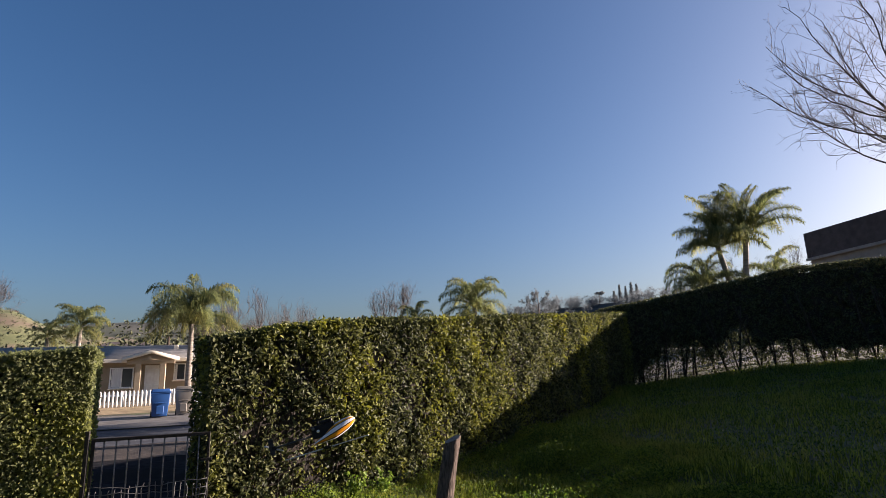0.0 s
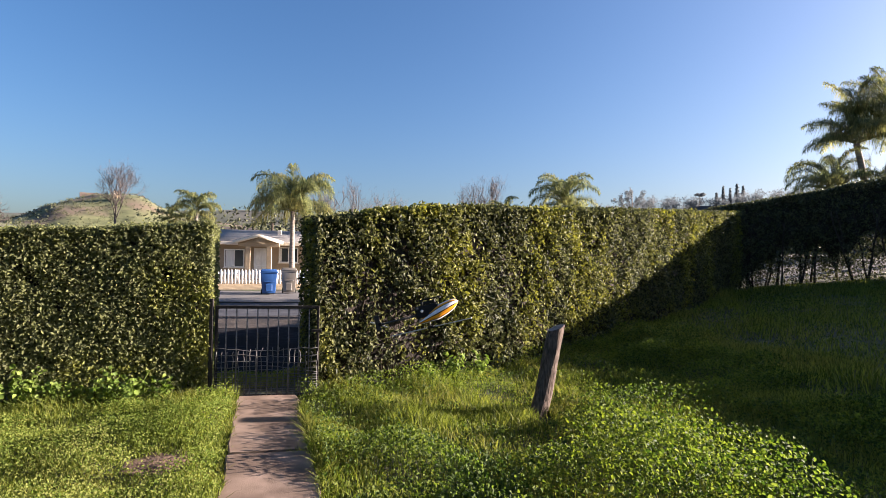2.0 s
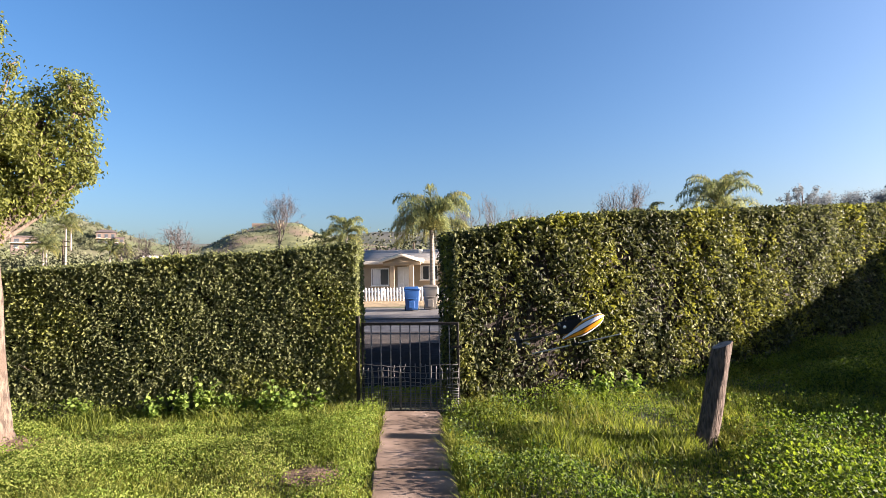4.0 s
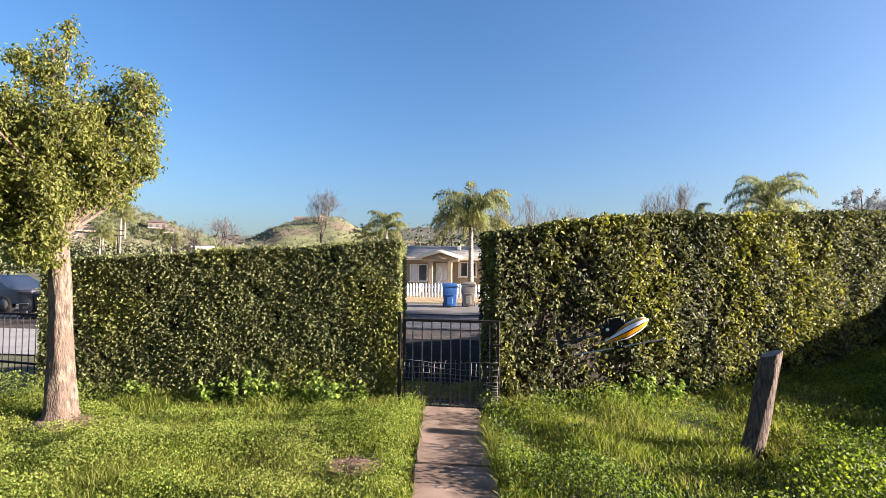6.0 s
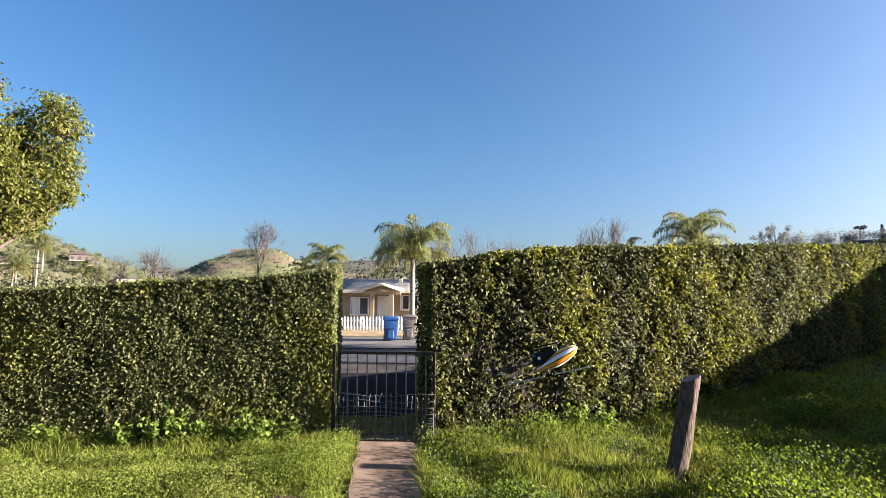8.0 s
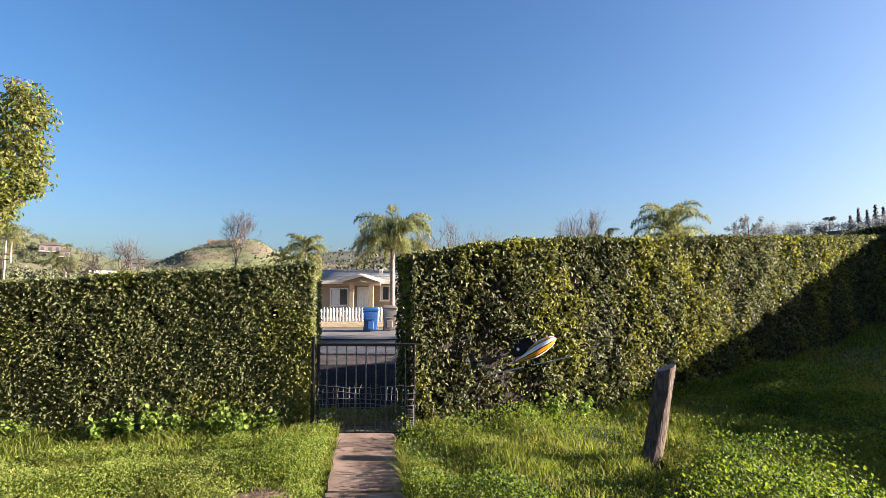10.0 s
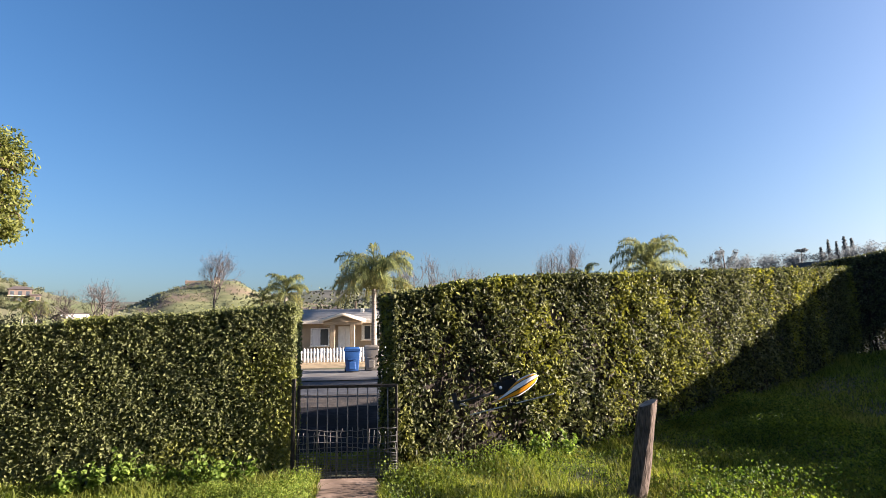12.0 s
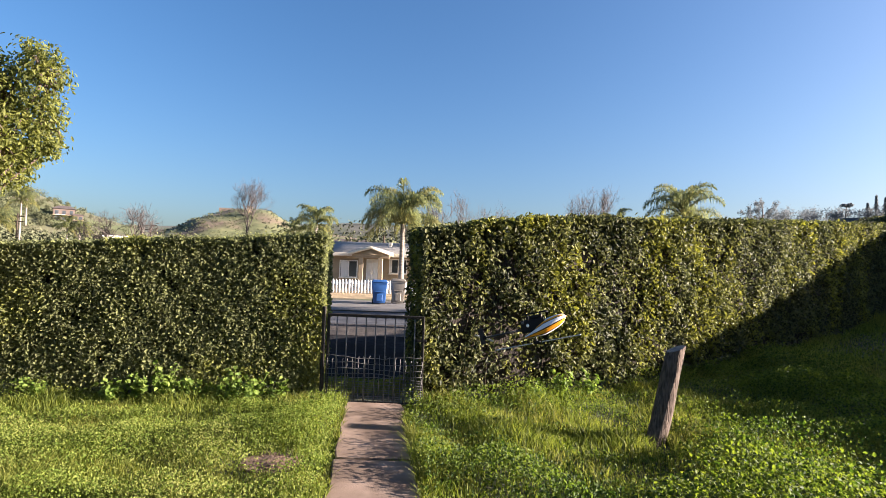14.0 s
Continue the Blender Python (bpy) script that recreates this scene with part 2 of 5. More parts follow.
M_RIDGE_B = mat("hazy_far_ridge", (0.05, 0.058, 0.056), (0.075, 0.082, 0.078), 0.02, 1.0, spec=0.05)
M_STUCCO = mat("tan_stucco", (0.31, 0.24, 0.16), (0.38, 0.295, 0.2), 1.2, 0.9, bump=0.3, bump_scale=60)
M_TRIM = mat("cream_trim", (0.74, 0.66, 0.54), (0.82, 0.74, 0.62), 2.0, 0.6)
M_COLUMN = mat("tan_column_paint", (0.36, 0.28, 0.19), (0.44, 0.345, 0.24), 2.0, 0.8, bump=0.2, bump_scale=60)
M_WHITE = mat("white_paint", (0.74, 0.73, 0.7), (0.84, 0.83, 0.8), 3.0, 0.55)
M_ROOF = mat("asphalt_shingle", (0.19, 0.178, 0.165), (0.27, 0.255, 0.238), 2.0, 0.9, bump=0.6, bump_scale=16, stretch=(1, 6, 6))
M_GLASS = mat("dark_glass", (0.03, 0.035, 0.045), (0.06, 0.07, 0.08), 0.6, 0.08, spec=0.8)
M_CURTAIN = mat("pale_curtain", (0.6, 0.6, 0.6), (0.75, 0.75, 0.74), 5.0, 0.9, stretch=(8, 1, 0.3))
M_BIN_B = mat("blue_plastic", (0.012, 0.06, 0.19), (0.02, 0.085, 0.26), 2.0, 0.45)
M_BIN_G = mat("grey_brown_plastic", (0.136, 0.119, 0.0986), (0.19, 0.167, 0.136), 2.0, 0.5)
M_BIN_D = mat("dark_grey_plastic", (0.04, 0.04, 0.045), (0.07, 0.07, 0.078), 2.0, 0.5)
M_BLACK = mat("black_plastic", (0.004, 0.004, 0.0045), (0.011, 0.011, 0.012), 8.0, 0.5, spec=0.2)
M_CARBON = mat("carbon_tube", (0.0102, 0.0102, 0.0109), (0.0272, 0.0272, 0.0286), 40.0, 0.3)
M_ORANGE = mat("orange_paint", (0.75, 0.26, 0.012), (0.85, 0.36, 0.02), 6.0, 0.28)
M_CANW = mat("white_gloss", (0.72, 0.7, 0.72), (0.82, 0.8, 0.82), 6.0, 0.25)
M_BLADE = mat("grey_blade", (0.4, 0.4, 0.41), (0.5, 0.5, 0.51), 6.0, 0.35)
M_DKWALL = mat("dark_brown_siding", (0.0476, 0.0374, 0.0374), (0.0782, 0.0626, 0.0612), 2.0, 0.9, bump=0.4, bump_scale=20)
M_GREYWALL = mat("pale_grey_wall", (0.204, 0.184, 0.17), (0.258, 0.235, 0.218), 2.0, 0.9)
M_PINK = mat("pink_stucco", (0.1, 0.073, 0.062), (0.13, 0.097, 0.081), 0.5, 0.9)
M_CAR = mat("grey_blue_car_paint", (0.068, 0.0816, 0.109), (0.0884, 0.105, 0.136), 2.0, 0.25, metal=0.5)
M_RUBBER = mat("tyre_rubber", (0.0102, 0.0102, 0.0102), (0.0238, 0.0238, 0.0238), 10.0, 0.8)


# ---------------------------------------------------------------- ground
def rise(x, y):
    """Height of the land: level by the path, climbing to the right."""
    x, y = np.asarray(x, float), np.asarray(y, float)
    z = 0.055 * np.log1p(np.exp((np.minimum(x, 22.0) - 2.6) / 0.5))
    far = np.clip((np.hypot(x, y) - 60) / 60, 0, 1)
    return z * (1 - far) + 0.3 * np.clip((y - 27) / 3, 0, 1) * (np.abs(x + 5) < 200)


def bend(x, y):
    """The street follows the tall hedge, which runs away from the path to the right."""
    return y + 0.57 * np.clip(x, 0, 13) * np.clip((27 - y) / 17, 0, 1)


def sheet(xs, ys, lift=0.0, bent=False):
    X, Y = np.meshgrid(xs, ys)
    Y = bend(X, Y) if bent else Y
    Z = rise(X, Y) + lift
    V = np.stack([X, Y, Z], -1).reshape(-1, 3)
    ny, nx = X.shape
    i = (np.arange(ny - 1)[:, None] * nx + np.arange(nx - 1)[None]).ravel()
    return V, np.stack([i, i + 1, i + nx + 1, i + nx], 1)


xs = np.unique(np.concatenate([np.linspace(-3000, -80, 14), np.linspace(-80, -12, 18), np.linspace(-12, 24, 145), np.linspace(24, 80, 15), np.linspace(80, 3000, 14)]))
ys = np.unique(np.concatenate([np.linspace(-3000, -20, 12), np.linspace(-20, 12, 120), np.linspace(12, 80, 30), np.linspace(80, 3000, 14)]))
V, Q = sheet(xs, ys, 0.0)
near = (np.abs(V[:, 0]) < 12) & (V[:, 1] < 8) & (V[:, 1] > -15)
V[:, 2] += np.where(near, 0.012 * np.sin(V[:, 0] * 2.1 + V[:, 1]) * np.sin(V[:, 1] * 1.7), 0)
ground = part("ground", (V, Q), M_SOIL, None, "weedy lawn soil reaching away under the garden and beyond", True)
tagged(ground, category="ground", kind="structure")

for nm, y0, y1, m, lift, lab in (
    ("road", 9.6, 13.4, M_ASPHALT_SHADED, 0.012, "patched asphalt roadway beyond the gate, toned dark for the hedge's shadow"),
    ("gravel_shoulder", 13.35, 16.1, M_GRAVEL, 0.018, "brown gravel strip in the street"),
    ("road", 16.05, 20.8, M_ASPHALT2, 0.022, "worn grey asphalt street"),
    ("pavement", 20.75, 27.2, M_CONC, 0.06, "pale concrete apron in front of the fence"),
    ("dry_verge", 27.1, 36.5, M_DRY, 0.02, "dry straw-coloured front yard grass"),
):
    Vs, Qs = sheet(np.concatenate([np.linspace(-70, -12, 20), np.linspace(-11, 11, 45), np.linspace(12, 70, 20)]), np.linspace(y0, y1, 8), lift, True)
    tagged(part(nm, (Vs, Qs), m, None, lab, True), category=nm.split("_")[-1], kind="structure")
# fan of concrete that follows the outer side of the side hedge
fan_a, fan_r = np.meshgrid(np.radians(np.linspace(41, 80, 30)), np.linspace(0, 1, 16))
start = np.interp(np.degrees(fan_a), [39, 45, 50, 55, 62, 71, 80], [18.6, 19.6, 20.3, 20.6, 20.6, 20.2, 19.9])
X, Y = (start + 24 * fan_r) * np.sin(fan_a), (start + 24 * fan_r) * np.cos(fan_a)
Vs = np.stack([X, Y, rise(X, Y) + 0.03], -1).reshape(-1, 3)
i = (np.arange(15)[:, None] * 30 + np.arange(29)[None]).ravel()
Qs = np.stack([i, i + 30, i + 31, i + 1], 1)
tagged(part("pavement", (Vs, Qs), M_CONC, None, "pale sunlit concrete drive behind the side hedge", True), category="drive", kind="structure")

Vs, Qs = sheet(np.linspace(-20, -7.6, 24), np.linspace(9.3, 13.2, 10), 0.03)
tagged(part("pavement", (Vs, Qs), M_DRIVE, None, "pale sunlit concrete drive beyond the railing", True), category="drive", kind="structure")

# dark sheet added over the soil in place of the shade behind the gate
Vs, Qs = sheet(np.linspace(-7.0, 0.6, 30), np.linspace(8.0, 9.6, 6), 0.01)
tagged(part("road", (Vs, Qs), M_ASPHALT_SHADED, None, "added dark asphalt sheet behind the gate, standing for the hedge's shade", True), category="road", kind="structure")

# garden path of concrete slabs with joints
def slab(y0, y1):
    bm = bmesh.new()
    n = 8
    rows = []
    for j in range(n + 1):
        y = y0 + (y1 - y0) * j / n
        c = float(np.interp(y, [-3, 4.1, 6.8], [0.1, -0.485, -0.83]))
        w = 0.34 + 0.012 * math.sin(j * 2.3 + y0)
        rows.append([bm.verts.new((c + s * w, y, zz)) for s, zz in ((-1, -0.06), (-1, 0.028), (-0.96, 0.04), (0.96, 0.04), (1, 0.028), (1, -0.06))])
    for a, b in zip(rows, rows[1:]):
        for k in range(5):
            bm.faces.new((a[k], a[k + 1], b[k + 1], b[k]))
    bm.faces.new(rows[0][::-1])
    bm.faces.new(rows[-1])
    bmesh.ops.recalc_face_normals(bm, faces=bm.faces[:])
    return bm


garden_path = thing("garden_path", "narrow path of worn pinkish concrete slabs", "path", kind="structure")
for y0, y1 in ((4.76, 6.66), (2.72, 4.71), (0.68, 2.67), (-1.4, 0.63), (-3.5, -1.45)):
    part("slab", slab(y0, y1), M_SLAB, garden_path)


# ---------------------------------------------------------------- leaves
def leaves(P, N, length, width, spread=0.9, seed=1, fold=0.25, droop=0.0):
    """One folded leaf of two quads at each point; N: the way the leaf's face tends to look."""
    r = np.random.default_rng(seed)
    n = len(P)
    N = N + spread * r.normal(size=(n, 3))
    N /= np.linalg.norm(N, axis=1)[:, None] + 1e-9
    A = r.normal(size=(n, 3))
    A[:, 2] -= droop
    A -= (A * N).sum(1)[:, None] * N
    A /= np.linalg.norm(A, axis=1)[:, None] + 1e-9
    B = np.cross(N, A)
    s = r.uniform(0.65, 1.25, n)[:, None]
    Ln, W = length * s, width * s
    up = fold * W * N
    V = np.stack([P, P + 0.3 * Ln * A + W * 0.5 * B + up, P + 0.7 * Ln * A + W * 0.42 * B + up * 0.8, P + Ln * A - 0.1 * Ln * N, P + 0.7 * Ln * A - W * 0.42 * B + up * 0.8, P + 0.3 * Ln * A - W * 0.5 * B + up], 1).reshape(-1, 3)
    b = np.arange(n)[:, None] * 6
    Q = np.concatenate([b + [0, 3, 2, 1], b + [0, 5, 4, 3]])
    return V, Q


def wob(x, z, k=0.0):
    return 0.5 * np.sin(2.3 * x + 1.7 * z + k) + 0.35 * np.sin(5.1 * x - 3.3 * z + 2 * k) + 0.25 * np.sin(9.7 * x + 7.9 * z + 3 * k)


# feet of the tall hedge and of the side hedge
FRONT = [(-0.26, 6.88), (1.2, 7.33), (3.2, 8.2), (5.5, 9.45), (8.0, 11.0), (11.2, 13.2)]
SIDE = [(10.7, 13.5), (13.0, 13.0), (14.5, 12.2), (15.8, 10.9), (16.9, 9.0), (17.7, 6.0), (18.2, 0.0), (18.3, -6.0)]


def hedge(name, label, line, tops, thick, seed, per=3500, bare=0.22, core_from=0.3, see=False, back=0.35, leaf_mat=None, ragged=0.075, leaf=0.05, shoot=0.03, thin=None, sunward=0.9, gaps=0.92, spread=1.3):
    """A clipped hedge along a line of (x, y): stems, a dark solid core and a skin of leaves. tops: heights of the top
    at the line's points.
    """
    r = np.random.default_rng(seed)
    Lp = np.array(line, float)
    seg = np.linalg.norm(np.diff(Lp, axis=0), axis=1)
    S = np.concatenate([[0], np.cumsum(seg)])
    total = S[-1]

    def along(s):
        x, y = np.interp(s, S, Lp[:, 0]), np.interp(s, S, Lp[:, 1])
        e = 0.3
        dx = np.interp(s + e, S, Lp[:, 0]) - np.interp(s - e, S, Lp[:, 0])
        dy = np.interp(s + e, S, Lp[:, 1]) - np.interp(s - e, S, Lp[:, 1])
        ln = np.hypot(dx, dy) + 1e-9
        return x, y, dx / ln, dy / ln

    def place(s, d, z):
        x, y, tx, ty = along(s)
        px, py = x - ty * d * side, y + tx * d * side
        return np.stack([px, py, z], 1)

    def foot(s):
        """How high the hedge has lost its leaves: uneven, and nearly closed further along."""
        uneven = 1 + 0.45 * wob(s * 1.3, 0.4 * s, seed) + 0.3 * wob(s * 3.1, s, seed + 2)
        return np.maximum(0.1, np.interp(s, [0.6, 1.6, 4.4, 6.2, 9.0], [0.2, bare, bare, 0.45 * bare, 0.15 * bare]) * uneven)

    side = 1.0
    top = lambda s: np.interp(s, S, tops)  # noqa: E731
    base = thing(name, label, "hedge")
    PP, NN = [], []
    # front and back skins
    for depth0, sign, dens in ((0.0, -1, 1.0), (thick, 1, back)):
        n = int(total * 2.2 * per * dens) // 5 * 5
        # shoots of five leaves each
        s = np.repeat(r.uniform(-0.02, total + 0.02, n // 5), 5) + r.normal(0, shoot, n)
        u = np.clip(np.repeat(r.uniform(0, 1, n // 5), 5) + r.normal(0, shoot * 0.5, n), 0, 1)
        x, y, tx, ty = along(s)
        g = rise(x, y)
        h = top(s) - g
        z = g + h * u
        open_to = foot(s) if see else bare
        low = np.clip((z - g) / open_to, 0, 1)
        keep = r.uniform(0, 1, n) < np.clip(low**1.4 + (0.36 if see else 0.16), 0, 1)
        holes = wob(s * 1.9, z * 2.3, seed + 4.0) + 0.5 * wob(s * 4.1, z * 3.7, seed) > gaps
        keep &= ~(holes & (r.uniform(0, 1, n) < 0.78))
        if thin:
            open_foot = (s > thin[0]) & (s < thin[1]) & (z < thin[2] + 0.25 * wob(s * 2, z, 1.0))
            keep &= ~(open_foot & (r.uniform(0, 1, n) < 0.7))
        d = depth0 - sign * (np.repeat(np.abs(r.normal(0, ragged, n // 5)), 5) + r.normal(0, 0.02, n) + 0.65 * ragged * wob(s, z, seed) + 0.015) - sign * 0.05 * (1 - low)
        p = place(s, d, z)
        nrm = np.stack([-ty * -sign * -1, tx * -sign * -1, np.full(n, 0.45)], 1) + sunward * np.array(sun_dir)
        PP.append(p[keep])
        NN.append(nrm[keep])
    # top
    n = int(total * thick * per * 1.1)
    s, d = r.uniform(-0.02, total + 0.02, n), r.uniform(0.0, thick, n)
    z = top(s) + 0.035 * wob(s * 1.6, d * 2, seed) - np.abs(r.normal(0, 0.06, n)) + 0.02
    shoots = r.uniform(0, 1, n) < 0.03
    z = z + shoots * r.uniform(0.02, 0.065, n)
    PP.append(place(s, d, z))
    NN.append(np.tile([0, 0, 1.0], (n, 1)))
    # two ends
    for s0, sg in ((0.0, -1), (total, 1)):
        n = int(thick * 1.1 * per)
        s = s0 - sg * np.abs(r.normal(0, 0.07, n)) + sg * 0.02
        d, u = r.uniform(0, thick, n), r.uniform(0, 1, n) ** 0.85
        x, y, tx, ty = along(np.full(n, s0))
        g = rise(x, y)
        PP.append(place(s, d, g + (top(np.full(n, s0)) - g) * u))
        NN.append(np.stack([tx * sg, ty * sg, np.full(n, 0.4)], 1))
    P, N = np.concatenate(PP), np.concatenate(NN)
    V, Q = leaves(P, N, leaf, leaf * 0.5, spread, seed, droop=0.5)
    tagged(part("foliage", (V, Q), leaf_mat or M_HEDGE, base, "small glossy green leaves"), kind="stuff")
    # loose inner leaves, deep in the hedge
    n = int(total * thick * 2.0 * per * (0.3 if see else 0.16))
    s, d, u = r.uniform(0.05, total - 0.05, n), r.uniform(0.12, thick - 0.12, n), r.uniform(0.12, 0.97, n)
    x, y, tx, ty = along(s)
    g = rise(x, y)
    if see:
        ok = (top(s) - g) * u > foot(s) * r.uniform(0.5, 1.2, n)
        s, d, u, g = s[ok], d[ok], u[ok], g[ok]
        n = len(s)
    V, Q = leaves(place(s, d, g + (top(s) - g) * u), r.normal(size=(n, 3)), 0.11, 0.055, 1.0, seed + 9)
    tagged(part("inner_foliage", (V, Q), leaf_mat or M_HEDGE, base), kind="stuff")
    # added lumpy solid core; blocks light, its dark colour is the inner shade
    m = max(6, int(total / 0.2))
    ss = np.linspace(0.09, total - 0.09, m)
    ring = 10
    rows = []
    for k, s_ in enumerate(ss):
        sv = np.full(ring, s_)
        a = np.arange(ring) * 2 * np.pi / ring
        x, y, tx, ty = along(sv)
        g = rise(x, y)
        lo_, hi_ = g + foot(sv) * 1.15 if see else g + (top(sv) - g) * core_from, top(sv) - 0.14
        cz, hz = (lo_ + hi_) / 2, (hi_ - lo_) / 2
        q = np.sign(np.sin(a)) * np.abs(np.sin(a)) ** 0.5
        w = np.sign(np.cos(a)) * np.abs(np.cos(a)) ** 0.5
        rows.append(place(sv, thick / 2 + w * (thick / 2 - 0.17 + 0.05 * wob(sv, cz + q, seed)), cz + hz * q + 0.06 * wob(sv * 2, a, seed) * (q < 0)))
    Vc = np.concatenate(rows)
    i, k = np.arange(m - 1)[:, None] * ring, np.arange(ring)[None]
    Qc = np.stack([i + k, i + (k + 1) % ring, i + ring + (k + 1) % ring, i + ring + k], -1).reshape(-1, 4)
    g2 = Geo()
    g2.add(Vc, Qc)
    part("shade_core", g2, M_HEDGE_CORE, base)
    # stems from the soil
    count = max(4, int(total / (0.16 if not see else 0.42)))
    for k in range(count):
        s_ = np.array([(k + r.uniform(0.2, 0.8)) * total / count])
        gs = Geo()
        for b in range(1 if not see else int(r.integers(2, 4))):
            d0 = np.array([r.uniform(0.08, thick * 0.5)])
            x, y, tx, ty = along(s_)
            g = float(rise(x, y)[0])
            hh = (float(top(s_)[0]) - g) * 0.72
            p0 = place(s_, d0, np.array([g - 0.03]))[0]
            pts = [p0]
            drift = r.normal(0, 0.07 if see else 0.018, 2) * [1, 0.4]
            for q in range(1, 6):
                pts.append(p0 + np.array([drift[0] * q + r.normal(0, 0.014), drift[1] * q * 0.6 + r.normal(0, 0.014), hh * q / 5]))
            rad = r.uniform(0.009, 0.019) if not see else r.uniform(0.022, 0.042)
            gs.add(*tube(pts, np.linspace(rad, rad * 0.4, 6), 5))
            for q in (1, 1, 2, 2, 3, 3, 4) if see else (2, 3, 4):
                way = np.array([r.normal(0, 0.14), r.normal(0, 0.08), r.uniform(0.12, 0.3)])
                gs.add(*tube([pts[q], pts[q] + way * 0.5 + r.normal(0, 0.012, 3), pts[q] + way], [rad * 0.5, rad * 0.4, rad * 0.2], 4))
        part("stem", gs, M_TWIG, base, smooth=True)
    return base


hedge("hedge", "clipped dense green hedge on the gate's hinge side", [(-6.0, 6.25), (-4.0, 6.45), (-1.48, 6.74)], [1.73, 1.88, 2.04], 0.85, 11, bare=0.3, core_from=0.14, ragged=0.028, per=7600, leaf=0.04, shoot=0.05, sunward=0.25, spread=0.85)
hedge("hedge", "tall clipped green hedge with painted backlit yellow-green patches", FRONT, [2.17, 2.41, 2.53, 2.69, 2.87, 3.14], 0.9, 23, bare=0.3, core_from=0.02, leaf_mat=M_HEDGE_Y, thin=(0.8, 1.8, 1.15), sunward=0.3, per=2700, leaf=0.062, ragged=0.1, gaps=0.7)
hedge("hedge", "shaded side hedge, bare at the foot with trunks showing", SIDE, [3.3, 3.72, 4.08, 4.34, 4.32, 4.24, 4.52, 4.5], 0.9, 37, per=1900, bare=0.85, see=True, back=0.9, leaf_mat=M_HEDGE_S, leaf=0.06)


# ---------------------------------------------------------------- lawn
def hedge_y(x):
    return np.interp(x, [-12, -6.0, -4.0, -1.48, -0.26, 1.2, 3.2, 5.5, 8.0, 11.2, 13.0], [5.7, 6.25, 6.45, 6.74, 6.8, 7.3, 8.2, 9.45, 11.0, 13.2, 13.1])


def path_mid(y):
    return np.interp(y, [-3, 4.1, 6.8], [0.1, -0.485, -0.83])


def lumps(x, y, seed, lo=1.2, hi=9.0):
    """Uneven growth over the lawn: many waves in all directions, about -1 to 1."""
    r = np.random.default_rng(int(seed))
    out = 0
    for k in range(14):
        a, f, p = r.uniform(0, 2 * np.pi), lo * (hi / lo) ** r.uniform(), r.uniform(0, 6.3)
        out = out + np.sin(f * (x * math.cos(a) + y * math.sin(a)) + p)
    return out / 3.2


def lushness(x, y):
    """The lush clover beside the path, knee-deep up to a line between path and post: 1 inside, 0 outside."""
    edge = 5.3 + 0.3 * np.clip(x - 2.1, 0, 4) + 0.06 * np.sin(5 * x) + 0.05 * np.sin(11 * x + 1)
    return (x > path_mid(y)) / (1 + np.exp(np.clip((y - edge) / 0.07, -30, 30))) / (1 + np.exp(np.clip((x - 2.9) / 0.25, -30, 30)))


def scatter(n, x0, x1, y0, y1, seed, margin=0.36, clump=0.0):
    r = np.random.default_rng(seed)
    x, y = r.uniform(x0, x1, n), r.uniform(y0, y1, n)
    keep = (np.abs(x - path_mid(y)) > margin + 0.03 * np.sin(9 * y) + 0.02 * np.sin(23 * y)) & (y < hedge_y(x) + 0.15) & (x < np.interp(y, [-6, 0, 6, 9, 10.9, 12.2, 13, 13.5], [18.4, 18.3, 17.8, 17.0, 15.9, 14.6, 13.1, 10.8]))
    keep &= np.hypot((x + 1.38) / 0.25, (y - 4.6) / 0.24) > r.uniform(0.7, 1.1, n)
    keep &= np.hypot(x + 4.84, y - 5.35) > r.uniform(0.2, 0.36, n)
    keep &= np.hypot((x - 2.08) / 0.13, (y - 5.34) / 0.24) > r.uniform(0.6, 1.1, n)
    if clump:
        keep &= r.uniform(-1, 1.3, n) < lumps(x, y, 502) * 0.6 + 0.75
    return x[keep], y[keep]


def blades(x, y, h, w, seed, lean=0.55):
    """Grass blades: three narrow faces each, bent over."""
    r = np.random.default_rng(seed)
    n = len(x)
    z = rise(x, y) - 0.01
    tall = h * r.uniform(0.4, 1.35, n) * np.clip(1.0 + 0.42 * lumps(x, y, 501), 0.5, 2.4) * (1 + 0.2 * lushness(x, y))
    a, b = r.uniform(0, 2 * np.pi, n), r.uniform(0, 2 * np.pi, n)
    d = np.stack([np.cos(a), np.sin(a), np.zeros(n)], 1)
    c = np.stack([np.cos(b), np.sin(b), np.zeros(n)], 1)
    P = np.stack([x, y, z], 1)
    up = np.array([0, 0, 1.0])
    k = (lean * r.uniform(0.2, 1.3, n) * tall)[:, None]
    ww = (w * r.uniform(0.6, 1.4, n))[:, None]
    mid = P + 0.6 * tall[:, None] * up + 0.3 * k * d
    tip = P + 0.95 * tall[:, None] * up + k * d
    V = np.stack([P - c * ww * 0.5, P + c * ww * 0.5, mid + c * ww * 0.42, mid - c * ww * 0.42, tip], 1).reshape(-1, 3)
    i = np.arange(n)[:, None] * 5
    return V, i + [0, 1, 2, 3], i + [3, 2, 4]


g = Geo()
